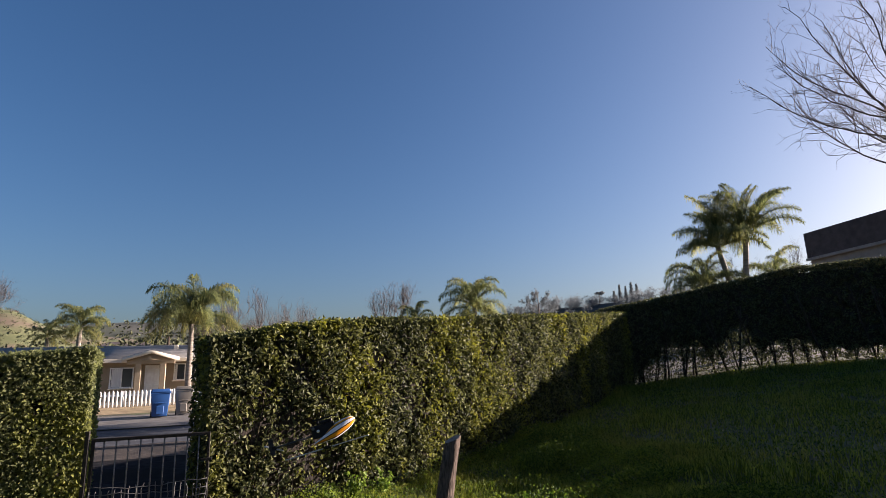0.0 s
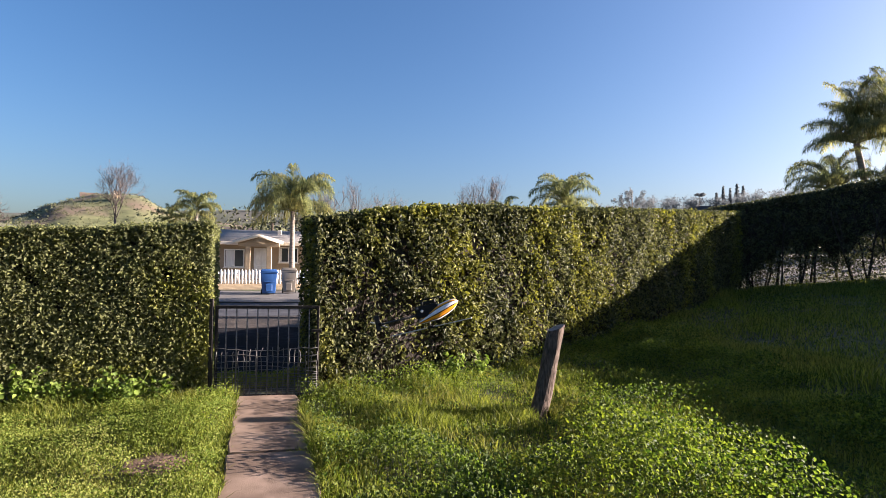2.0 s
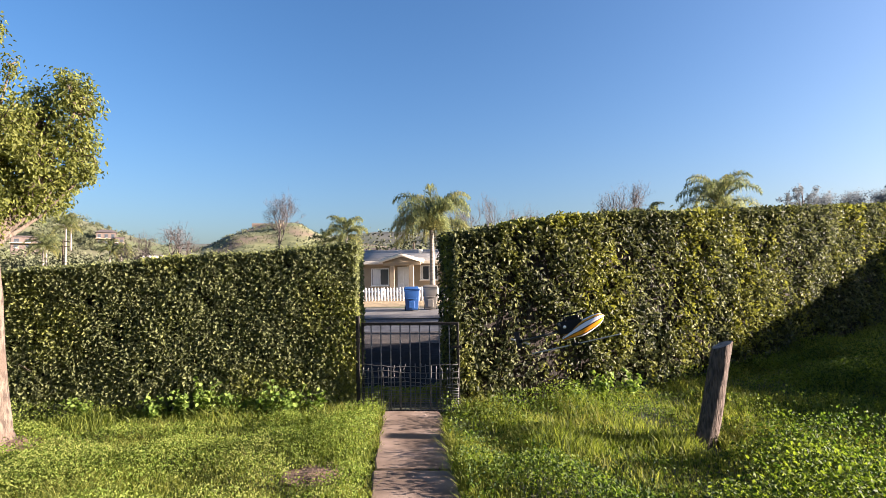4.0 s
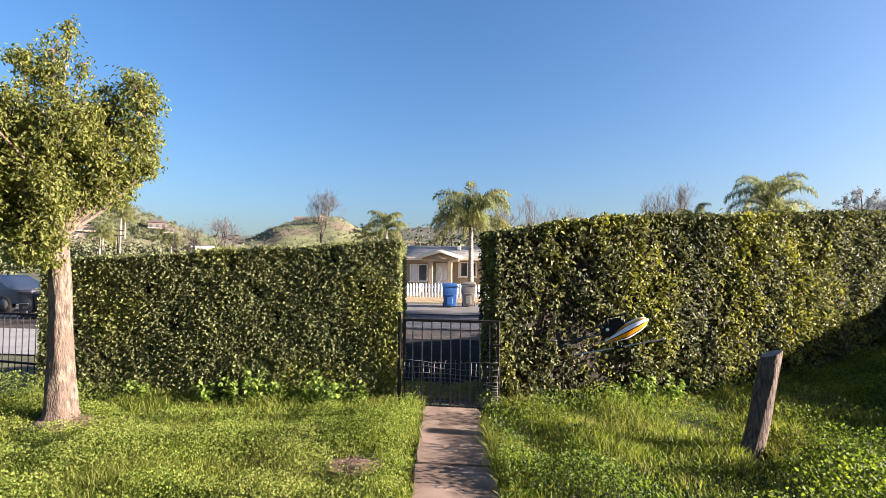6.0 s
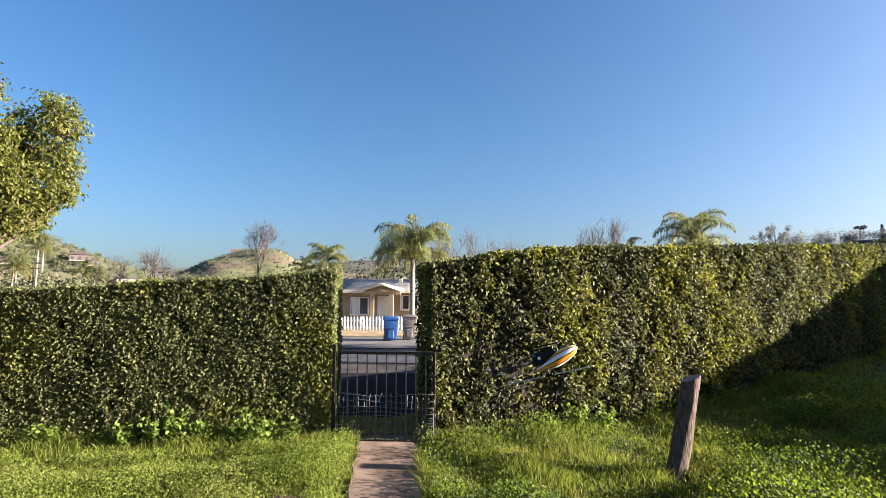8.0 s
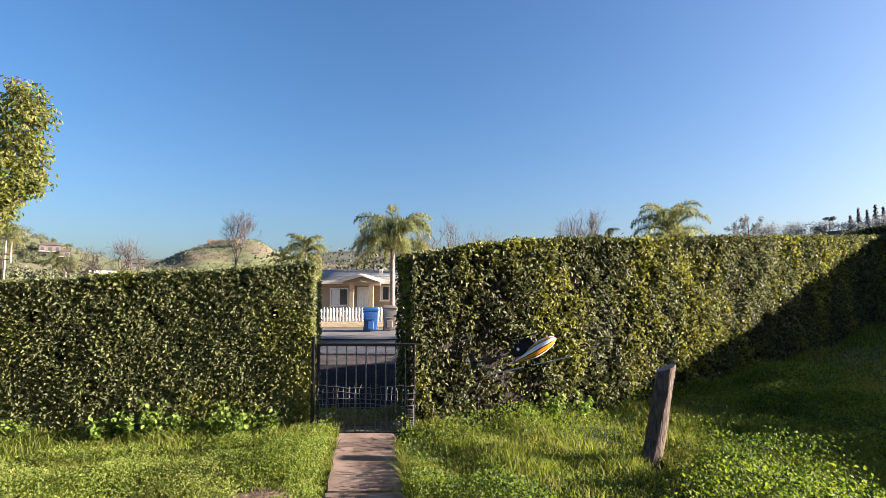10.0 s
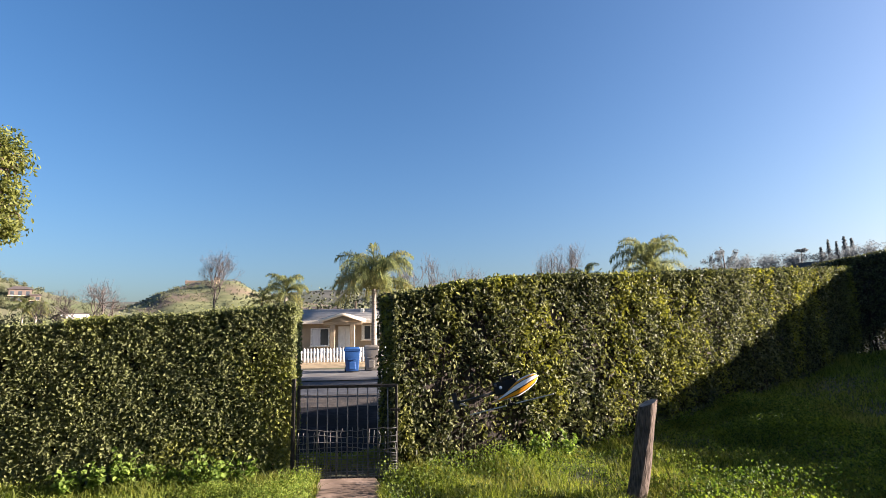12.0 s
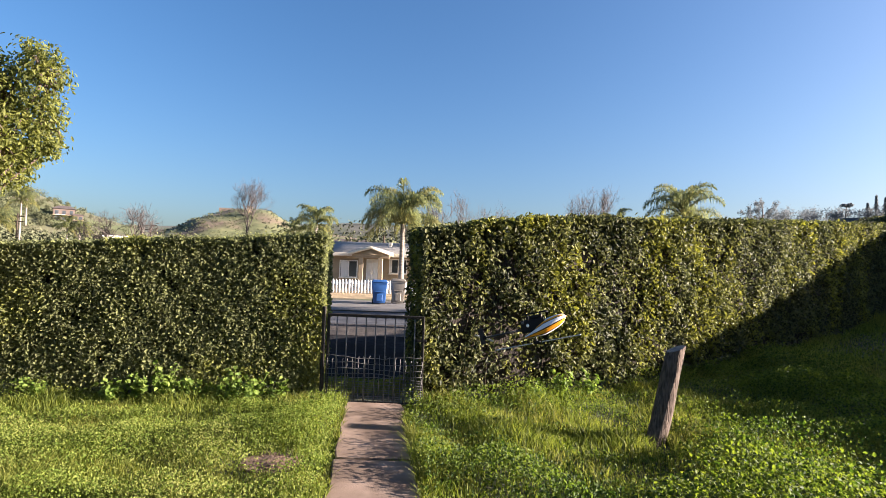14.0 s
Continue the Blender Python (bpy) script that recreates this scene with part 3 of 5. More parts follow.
for n, x0, x1, y0, y1, h, w, sd in ((150000, -5.5, 5.0, 2.9, 5.6, 0.095, 0.0075, 51), (125000, -8, 6.5, 5.4, 10.2, 0.1, 0.0085, 52), (105000, 5.0, 18.0, 1.0, 13.5, 0.1, 0.012, 53), (11000, -11, -6.5, 3.5, 9.0, 0.1, 0.012, 54), (110000, -9, 9.2, -4.1, 2.95, 0.1, 0.013, 55)):
    x, y = scatter(n, x0, x1, y0, y1, sd)
    smothered = (lushness(x, y) > 0.5) & (lumps(x, y, 503) > -1.4)
    keep = ~smothered | (np.random.default_rng(sd + 9).uniform(0, 1, len(x)) < 0.4)
    g.add(*blades(x[keep], y[keep], h, w, sd))
# longer fringe at the hedge foot and along the path
r = np.random.default_rng(61)
x = r.uniform(-8, 11, 10500)
y = hedge_y(x) - np.abs(r.normal(0, 0.22, 10500)) - 0.03
ok = np.abs(x - path_mid(y)) > 0.42
g.add(*blades(x[ok], y[ok], 0.14, 0.009, 62, 0.7))
y = r.uniform(-3.5, 6.7, 8000)
sd_ = np.where(r.uniform(0, 1, 8000) < 0.5, -1, 1)
x = path_mid(y) + sd_ * (0.325 + np.abs(r.normal(0, 0.06, 8000)))
g.add(*blades(x, y, 0.11, 0.007, 63, 0.9))
for yj in (4.735, 2.695, 0.655, -1.425):
    x = path_mid(yj) + r.uniform(-0.34, 0.34, 260)
    g.add(*blades(x, yj + r.normal(0, 0.012, 260), 0.05, 0.006, 64, 1.2))
tagged(part("grass", g, M_GRASS, None, "lush uncut green grass of the lawn"), category="grass", kind="stuff")

def low_leaves(rows):
    """Small broad leaves over patches of the lawn, turned towards the low sun."""
    g = Geo()
    for n, x0, x1, y0, y1, sd, cl, size in rows:
        x, y = scatter(n, x0, x1, y0, y1, sd, 0.37, cl)
        rr = np.random.default_rng(sd)
        lush = lushness(x, y)
        if lush.max() > 0.5 and x0 > -1:
            ok = rr.uniform(0, 1, len(x)) < 0.3 + 0.7 * np.maximum(lush, x > 4)
            x, y, lush = x[ok], y[ok], lush[ok]
        z = rise(x, y) + rr.uniform(0.02, 0.15, len(x)) * np.clip(1.0 + 0.75 * lumps(x, y, 502), 0.25, 2.6) * (1 + 0.85 * lush)
        nn = np.tile([0.75, -0.15, 0.8], (len(x), 1))
        g.add(*leaves(np.stack([x, y, z], 1), nn, size, size * 0.68, 0.8, sd))
    return g


tagged(part("clover", low_leaves(((190000, -0.6, 5.6, 2.6, 9.4, 71, 0.8, 0.025), (30000, 5.0, 14.0, 1.5, 12.5, 73, 0.6, 0.03))), M_CLOVER, None, "low broad-leaved clover and weeds in the lawn"), category="clover", kind="stuff")
tagged(part("lawn_weeds", low_leaves(((120000, -6.5, -0.5, 2.8, 6.9, 72, 1.6, 0.018), (60000, -9, 9.0, -4.0, 2.8, 74, 1.6, 0.026))), M_CLOVER_L, None, "pale green low weeds among the grass"), category="weeds", kind="stuff")


def weed(at, h, n, seed):
    """A leafy mallow plant: thin stems with rounded leaves."""
    r = np.random.default_rng(seed)
    z0 = float(rise(at[0], at[1]))
    base = thing("weed_plant", "pale green broad-leaved weed at the hedge foot", "weed", (at[0], at[1], z0), "weeds along the hedge")
    P, N = [], []
    for k in range(n):
        a, out = r.uniform(0, 2 * np.pi), r.uniform(0.03, 0.2)
        hh = h * r.uniform(0.55, 1.1)
        tip = np.array([math.cos(a) * out, math.sin(a) * out, hh])
        part("stem", tube([(0, 0, -0.02), tip * [0.4, 0.4, 0.6], tip], [0.004, 0.003, 0.002], 4), M_WEED, base)
        for q in range(15):
            f = r.uniform(0.25, 1.0)
            P.append(tip * [f**1.3, f**1.3, f] + r.normal(0, 0.032, 3))
            N.append([math.cos(a) * 0.5, math.sin(a) * 0.5, 0.9])
    tagged(part("foliage", leaves(np.array(P), np.array(N), 0.05, 0.054, 0.7, seed), M_WEED, base), kind="stuff")


for k, (x, y, h, n) in enumerate(((-3.5, 6.4, 0.4, 8), (-3.2, 6.42, 0.46, 9), (-3.75, 6.3, 0.34, 7), (-3.0, 6.48, 0.33, 6), (-2.45, 6.52, 0.42, 8), (-2.2, 6.5, 0.34, 7), (-1.95, 6.5, 0.3, 6), (-4.6, 6.22, 0.28, 6), (1.55, 7.3, 0.36, 8), (2.0, 7.5, 0.32, 7), (-2.75, 6.5, 0.28, 6), (1.2, 7.15, 0.26, 6))):
    weed((x, y), h, n, 300 + k)

r = np.random.default_rng(67)
x, y = r.uniform(-2.2, 0.3, 5000), r.uniform(7.2, 8.05, 5000)
rough = part("verge_grass", blades(x, y, 0.12, 0.01, 67, 0.8), M_GRASS, None, "rough green grass between gate and street")
tagged(rough, category="grass", kind="stuff")

# bare soil mound with dead grass
bm = bmesh.new()
bmesh.ops.create_icosphere(bm, subdivisions=4, radius=1.0)
for v in bm.verts:
    q = v.co.copy()
    v.co = Vector((q.x * 0.26, q.y * 0.24, max(q.z, -0.2) * 0.03)) * (1 + 0.4 * noise.noise(q * 1.6)) + Vector((0, 0, 0.012 * noise.noise(q * 5)))
mound = part("soil_mound", bm, M_MOUND, None, "small mound of bare reddish soil in the grass", True)
mound.location = (-1.38, 4.68, 0.012)
tagged(mound, category="soil")
r = np.random.default_rng(66)
x, y = -1.38 + r.normal(0, 0.2, 620), 4.62 + r.normal(0, 0.17, 620)
straw = part("dead_grass", blades(x, y, 0.07, 0.006, 66, 1.6), M_DRY, None, "dry straw-coloured dead grass on the bare mound")
tagged(straw, category="grass", kind="stuff")

# ---------------------------------------------------------------- log post
post = thing("wooden_post", "weathered leaning log post with a sawn flat top", "post", (2.06, 5.46, float(rise(2.06, 5.46))))
r = np.random.default_rng(5)
rows, ring = [], 18
for k in range(13):
    f = k / 12
    c = np.array([0.26 * f + 0.012 * math.sin(5 * f), 0.05 * f, -0.12 + 1.05 * f])
    rad = 0.097 - 0.008 * f + 0.02 * max(0, 0.25 - f)
    a = np.arange(ring) * 2 * np.pi / ring
    rr = rad * (1 + 0.07 * np.sin(2 * a + 0.6) + 0.045 * np.sin(5 * a + 2 * f) + 0.03 * np.sin(11 * a + 6 * f) + r.normal(0, 0.012, ring))
    rows.append(np.stack([c[0] + rr * np.cos(a), c[1] + rr * np.sin(a), np.full(ring, c[2]) + (0.035 * np.cos(a) if k == 12 else 0)], 1))
V = np.concatenate(rows)
i, k = np.arange(12)[:, None] * ring, np.arange(ring)[None]
Q = np.stack([i + k, i + (k + 1) % ring, i + ring + (k + 1) % ring, i + ring + k], -1).reshape(-1, 4)
part("log", (V, Q), M_LOG, post, "", True)
top_ring = rows[-1]
Vt = np.vstack([top_ring + [0, 0, 0.0], top_ring.mean(0) + (top_ring - top_ring.mean(0)) * 0.55 + [0, 0, 0.004], top_ring.mean(0) + [0, 0, 0.006]])
kk = np.arange(ring)
part("sawn_top", (Vt, np.stack([kk, (kk + 1) % ring, ring + (kk + 1) % ring, ring + kk], 1), np.stack([ring + kk, ring + (kk + 1) % ring, np.full(ring, 2 * ring)], 1)), M_CUT, post, "pale grey sawn end")
# ---------------------------------------------------------------- gate
gate = thing("garden_gate", "low rusty iron gate with bent wire mesh on its lower half", "gate", (-1.42, 6.73, 0.0))
gate.rotation_euler = (0, 0, radians(-3))
W, H = 1.19, 1.09
part("gate_post", bevelled(-0.066, -0.024, -0.021, 0.021, -0.2, H + 0.08, 0.005), M_IRON, gate)
part("hinge_stile", bevelled(0.0, 0.03, -0.015, 0.015, 0.012, H, 0.004), M_IRON, gate)
part("latch_stile", bevelled(W - 0.03, W, -0.015, 0.015, 0.012, H, 0.004), M_IRON, gate)
part("top_rail", bevelled(0.0, W, -0.017, 0.017, H - 0.035, H, 0.004), M_IRON, gate)
part("bottom_rail", bevelled(0.0, W, -0.017, 0.017, 0.012, 0.045, 0.004), M_IRON, gate)
for k in range(1, 10):
    x = W * k / 10
    part("bar", tube([(x, 0, 0.03), (x + 0.003, 0, 0.5), (x, 0, H - 0.02)], 0.008, 6), M_BAR, gate, "grey rust-spotted bar")
r = np.random.default_rng(8)
for k in range(19):
    x = 0.02 + (W - 0.04) * k / 18
    zs = np.linspace(0.03, 0.6, 9)
    pts = [(x + (r.normal(0, 0.006) if z > 0.33 else r.normal(0, 0.003)), -0.024 - (0.02 * math.sin(7 * x) if z > 0.4 else 0), z - 0.05 * (z > 0.55) * (0.5 + 0.5 * math.sin(6 * x + 1))) for z in zs]
    part("wire", tube(pts, 0.0045, 4), M_WIRE, gate)
for k, z in enumerate((0.035, 0.06, 0.085, 0.11, 0.14, 0.165, 0.19, 0.22, 0.25, 0.285, 0.325, 0.37, 0.43, 0.5, 0.575)):
    amp = 0.003 if z < 0.3 else 0.014
    pts = [(x, -0.027 - (0.02 * math.sin(7 * x) if z > 0.4 else 0), z + amp * math.sin(6 * x + k) + r.normal(0, amp * 0.4)) for x in np.linspace(0.01, W - 0.01, 16)]
    part("wire", tube(pts, 0.0038, 4), M_WIRE, gate)
part("latch", bevelled(W - 0.09, W + 0.03, -0.03, -0.018, 0.78, 0.81, 0.003), M_IRON, gate)

# short field fence piece standing on the other side of the hedge
side_rail = thing("iron_railing", "thin black iron railing at the end of the hedge", "fence", (-6.95, 7.75, 0.0))
for z in (0.12, 0.9):
    part("rail", bevelled(-4.2, 0.1, -0.015, 0.015, z, z + 0.035, 0.004), M_IRON, side_rail)
for k in range(30):
    x = -4.15 + k * 0.145
    part("bar", tube([(x, 0, 0.0), (x, 0, 0.93)], 0.008, 6), M_IRON, side_rail)
side_rail.rotation_euler = (0, 0, radians(-10))


# ---------------------------------------------------------------- trees
def grow(g, p, way, length, rad, depth, r, spread=0.5, up=0.15, kids=(2, 4), tips=None, shrink=0.68, sides=5):
    """Branches into branches."""
    n = 5
    pts, d = [np.array(p, float)], np.array(way, float)
    d /= np.linalg.norm(d)
    for q in range(n):
        d = d + r.normal(0, 0.13, 3) + [0, 0, up * 0.25]
        d /= np.linalg.norm(d)
        pts.append(pts[-1] + d * length / n)
    g.add(*tube(pts, np.linspace(rad, rad * 0.6, n + 1), max(3, sides), False))
    if tips is not None and depth <= 1:
        tips.extend(pts[1:])
    if depth == 0:
        return
    for q in range(int(r.integers(*kids)) + (1 if depth > 2 else 0)):
        at = pts[int(r.integers(2, n + 1))] if q else pts[-1]
        w = d + r.normal(0, spread, 3) + [0, 0, up]
        grow(g, at, w, length * shrink * r.uniform(0.75, 1.2), rad * 0.6, depth - 1, r, spread, up, kids, tips, shrink, sides - 1)


def bare_tree(at, height, width, seed, material, label, depth=5, trunk=0.3, rad=None, spread=0.55, reach=0.3):
    r = np.random.default_rng(seed)
    tree = thing("bare_tree", label, "tree", at)
    rad = rad or height * 0.022
    part("trunk", tube([(0, 0, -0.3), (0.02 * height * r.normal(), 0, height * trunk * 0.5), (0, 0, height * trunk)], [rad * 1.3, rad * 1.05, rad], 8), material, tree, "", True)
    for q in range(4):
        a = q * 1.57 + r.uniform(0, 1)
        g = Geo()
        grow(g, (0, 0, height * trunk * r.uniform(0.8, 1.0)), (math.cos(a) * width / height * 1.1, math.sin(a) * width / height * 1.1, 1.0), height * reach, rad * 0.6, depth, r, spread, 0.2)
        part("limb", g, material, tree)
    return tree


def leafy_tree(name, at, label, lobes, trunk_pts, trunk_rad, material, bark, per, leaf, seed):
    """Trunk, limbs to every lobe, and leaves gathered on twigs inside the lobes, thinner towards their rims."""
    r = np.random.default_rng(seed)
    tree = thing(name, label, "tree", at)
    P0 = np.array(trunk_pts, float)
    rings, sides = 70, 44
    t = np.linspace(0, 1, rings)
    pts = np.stack([np.interp(t, np.linspace(0, 1, len(P0)), P0[:, k]) for k in range(3)], 1)
    rads = np.interp(t, np.linspace(0, 1, len(trunk_rad)), trunk_rad)
    Vt, Qt, Tt = tube(pts, rads, sides)
    ang = np.tile(np.arange(sides) * 2 * np.pi / sides, rings)
    hh = np.repeat(t, sides)
    axis = np.repeat(pts, sides, 0)
    body = Vt[: rings * sides]
    plates = np.array([noise.noise(Vector((math.cos(a) * 5.5, math.sin(a) * 5.5, h * 14))) + 0.5 * noise.noise(Vector((math.cos(a) * 11, math.sin(a) * 11, h * 22))) for a, h in zip(ang, hh)])
    swell = 1 + 0.05 * np.sin(5 * ang + 4 * hh) + 0.3 * np.clip(0.14 - hh, 0, 1) / 0.14 * np.cos(2.5 * ang + 0.6) ** 2 + 0.045 * np.clip(plates * 3, -1.0, 0.6)
    body[:] = axis + (body - axis) * swell[:, None]
    part("trunk", (Vt, Qt, Tt), bark, tree, "pale flaking bark", True)
    A, N = [], []
    for cx, cy, cz, hw, hz in lobes:
        c, rad = np.array((cx, cy, cz), float), np.array((hw, hw, hz)) * 1.15
        n = int(per * hw**1.5 * hz**0.5)
        g = Geo()
        start = pts[-8] if c[2] > pts[-1][2] else pts[-4]
        mid = (start + c) / 2 + r.normal(0, 0.08, 3)
        g.add(*tube([start, mid, c], [trunk_rad[-1] * 0.4, trunk_rad[-1] * 0.2, 0.008], 6, False))
        u = r.normal(size=(n // 14, 3))
        u /= np.linalg.norm(u, axis=1)[:, None]
        f = r.uniform(0.15, 1.0, len(u)) ** 0.5
        heads = c + u * f[:, None] * np.array(rad)
        for h_ in heads[:: 3]:
            g.add(*tube([c + (h_ - c) * 0.1, (c + h_) / 2 + r.normal(0, 0.03, 3), h_], [0.012, 0.008, 0.003], 4, False))
        part("limb", g, bark, tree)
        q = np.repeat(heads, 14, 0) + r.normal(0, 0.045, (len(heads) * 14, 3))
        A.append(q)
        N.append(np.repeat(u, 14, 0) * 0.8 + [0, 0, 0.35])
    P, NN = np.concatenate(A), np.concatenate(N)
    tagged(part("crown", leaves(P, NN, leaf, leaf * 0.45, 0.8, seed, droop=1.6), material, tree, "olive-green drooping leaves"), kind="stuff")
    return tree


# lobes of the crown: centre from the foot, half width, half height
BOUGHS = [(0.75, 0.42, 3.57, 0.2, 0.32), (0.71, 0.51, 3.09, 0.2, 0.29), (0.3, 0.44, 3.39, 0.27, 0.41), (0.2, -0.03, 3.25, 0.32, 0.38), (-0.29, -0.23, 3.23, 0.3, 0.38), (-0.04, 0.06, 2.77, 0.38, 0.39), (0.45, 0.25, 2.84, 0.29, 0.33), (-0.42, -0.11, 2.74, 0.33, 0.4), (-0.43, 0.07, 2.24, 0.29, 0.3), (0.19, 0.11, 2.44, 0.25, 0.15), (0.3, 0.5, 2.54, 0.21, 0.14), (-0.61, -0.35, 3.05, 0.31, 0.5), (-0.41, -0.49, 2.38, 0.25, 0.32), (-0.39, -0.73, 3.44, 0.2, 0.26)]
SKIRT = [(0.18, -0.2, 2.45, 0.18, 0.24), (0.2, -0.18, 2.12, 0.15, 0.24), (0.19, -0.19, 1.86, 0.12, 0.19), (0.08, -0.3, 1.94, 0.14, 0.21)]
SPRAYS = [(0.38, 0.67, 2.76, 0.19, 0.14), (-0.02, -0.01, 4.08, 0.1, 0.2), (-0.06, 0.03, 3.81, 0.13, 0.18), (0.02, 0.14, 4.36, 0.07, 0.15), (0.14, 0.22, 3.99, 0.06, 0.13), (-0.28, -0.15, 3.97, 0.13, 0.08), (-0.22, -0.04, 3.83, 0.12, 0.13), (-0.42, 0.1, 1.9, 0.16, 0.24), (0.51, 0.5, 3.91, 0.07, 0.14), (0.69, 0.64, 2.87, 0.08, 0.09)]
leafy_tree("garden_tree", (-5.12, 5.4, 0.0), "small lopped tree with pale trunk and dense olive crown",
    BOUGHS + SPRAYS + SKIRT,
    [(0.26, 0, -0.1), (0.25, 0, 0.15), (0.22, 0, 0.8), (0.18, 0, 1.5), (0.1, 0, 2.3)], [0.22, 0.155, 0.115, 0.105, 0.08], M_TREE, M_BARK, 27000, 0.05, 91)


# ---------------------------------------------------------------- palms
def frond_mesh(name, rise_deg, bend_deg, seed, n=64):
    """A feather frond of unit length that leaves the crown at an angle, arches over along +x and hangs its leaflets down."""
    r = np.random.default_rng(seed)
    t = np.linspace(0, 1, 12)
    ang = np.radians(rise_deg - bend_deg * t**1.7)
    X = np.concatenate([[0], np.cumsum(np.cos(ang[:-1]))]) / 11
    Z = np.concatenate([[0], np.cumsum(np.sin(ang[:-1]))]) / 11
    mid = np.stack([X, 0.04 * np.sin(3 * t + seed) * t, Z], 1)
    g = Geo()
    g.add(*tube(mid, np.linspace(0.013, 0.003, 12), 4, False))
    s = np.linspace(0.12, 1, n)
    P = np.stack([np.interp(s, t, mid[:, k]) for k in range(3)], 1)
    ahead = np.stack([np.interp(s, t, np.cos(ang)), 0 * s, np.interp(s, t, np.sin(ang))], 1)
    for side in (-1, -0.55, 0.55, 1):
        ln = 0.3 * np.sin(np.pi * np.clip(s * 0.72 + 0.2, 0, 1)) * r.uniform(0.7, 1.15, n)
        out = 0.55 * ahead + np.stack([r.normal(0, 0.12, n), side * (0.75 + r.normal(0, 0.15, n)), (0.5 if abs(side) < 1 else 0.1) + r.normal(0, 0.2, n)], 1)
        out /= np.linalg.norm(out, axis=1)[:, None]
        down = np.array([0, 0, -1.0])
        m_ = P + 0.5 * ln[:, None] * out
        tip = m_ + ln[:, None] * (0.22 * out + 0.55 * down)
        across = 0.0042 * np.cross(out, down)
        across += 0.002 * ahead
        V = np.stack([P - across * 0.7, P + across * 0.7, m_ + across, m_ - across, tip], 1).reshape(-1, 3)
        i = np.arange(n)[:, None] * 5
        g.add(V, i + [0, 1, 2, 3], i + [3, 2, 4])
    me = g.mesh(name)
    me.materials.append(M_PALM)
    return me


# from the upright spear leaves down to the hanging old ones
FRONDS = [frond_mesh("frond", up_, bend_, 400 + k) for k, (up_, bend_) in enumerate(((78, 118), (70, 128), (58, 130), (44, 124), (28, 112), (10, 96), (-10, 76)))]


STIFF = [frond_mesh("frond", up_, bend_, 420 + k) for k, (up_, bend_) in enumerate(((80, 62), (68, 78), (52, 88), (34, 88), (14, 80)))]


def palm(at, trunk_h, rad, crown, label, seed, n=26, lean=(0, 0), low=6, kinds=FRONDS):
    """A feather palm; low: the lowest row of fronds that it still carries."""
    r = np.random.default_rng(seed)
    tree = thing("palm_tree", label, "palm", at, "feather palms along the street")
    pts = [(lean[0] * f * f, lean[1] * f * f, -0.3 + (trunk_h + 0.3) * f) for f in np.linspace(0, 1, 9)]
    part("trunk", tube(pts, np.linspace(rad * 1.25, rad * 0.8, 9), 10), M_PALM_T, tree, "", True)
    head = np.array([lean[0], lean[1], trunk_h])
    for k in range(n):
        row = int(np.clip(round((low + 0.4) * k / n + r.normal(0, 0.5)), 0, low))
        ob = new("frond", kinds[row])
        ob.parent = tree
        ob.location = head + np.array([*r.normal(0, rad * 0.3, 2), rad * (2.2 - 0.5 * row)])
        ob.rotation_euler = (r.normal(0, 0.12), r.normal(0, 0.1), k * 2.4 + r.uniform(-0.3, 0.3))
        sc = crown * r.uniform(0.82, 1.1)
        ob.scale = (sc, sc, sc)
    return tree


GREEN = "feather palm with arching green fronds and grey trunk"
palm((-2.55, 33.0, 0.3), 4.2, 0.155, 3.2, "feather palm with drooping fronds in front of the house", 1, 34, (0, 0), 5)
palm((-11.7, 49.0, 0.3), 5.3, 0.18, 2.4, "palm with yellowing lower fronds beyond the hedge", 2, 28)
palm((-14.2, 50.5, 0.3), 4.6, 0.16, 1.6, GREEN, 12, 20)
palm((18.9, 42.2, 1.2), 5.3, 0.22, 3.7, GREEN, 3, 28)
palm((14.3, 44.5, 1.2), 4.2, 0.2, 2.13, "small dark palm under a bare tree", 4, 22)
palm((22.1, 18.5, 1.25), 5.7, 0.14, 2.65, "tall palm with backlit fronds behind the side hedge", 5, 26, (-0.3, 0.5), 4, STIFF)
palm((22.2, 18.3, 1.25), 6.0, 0.14, 2.75, "tall palm with backlit fronds behind the side hedge", 6, 26, (0.3, -0.35), 4, STIFF)
palm((21.0, 19.3, 1.25), 3.6, 0.2, 2.25, "lower palm with hanging fronds behind the side hedge", 7, 26)
palm((23.6, 17.6, 1.25), 3.6, 0.2, 1.9, "lower palm with hanging fronds behind the side hedge", 8, 22)
palm((-57.8, 69.2, 0.3), 6.2, 0.14, 2.5, GREEN, 9, 22)
palm((-73.5, 93.0, 0.3), 11.4, 0.16, 3.0, "tall palm with pale yellow dead fronds", 10, 22)
palm((-68.0, 82.0, 0.3), 6.8, 0.15, 2.6, GREEN, 14, 20)
palm((-57.5, 82.0, 0.3), 6.4, 0.14, 2.1, GREEN, 11, 22)
palm((-56.2, 82.9, 0.3), 6.1, 0.14, 2.1, GREEN, 13, 22)
palm((-203.0, 260.0, 18.0), 13.5, 0.4, 5.15, "dark palm standing on the hill crest", 15, 20)

bare_tree((-18.0, 49.0, 0.3), 9.4, 2.0, 21, M_BARE, "leafless tree with crooked brown branches", 6, 0.5, 0.085, 0.5, 0.19)
bare_tree((0.9, 40.0, 0.3), 6.3, 6.5, 22, M_BARE, "leafless shrubby tree with upright twigs", 6, 0.35, 0.075, 0.38)
bare_tree((3.4, 40.5, 0.3), 6.0, 6.0, 27, M_BARE, "leafless shrubby tree with upright twigs", 6, 0.35, 0.075, 0.38)
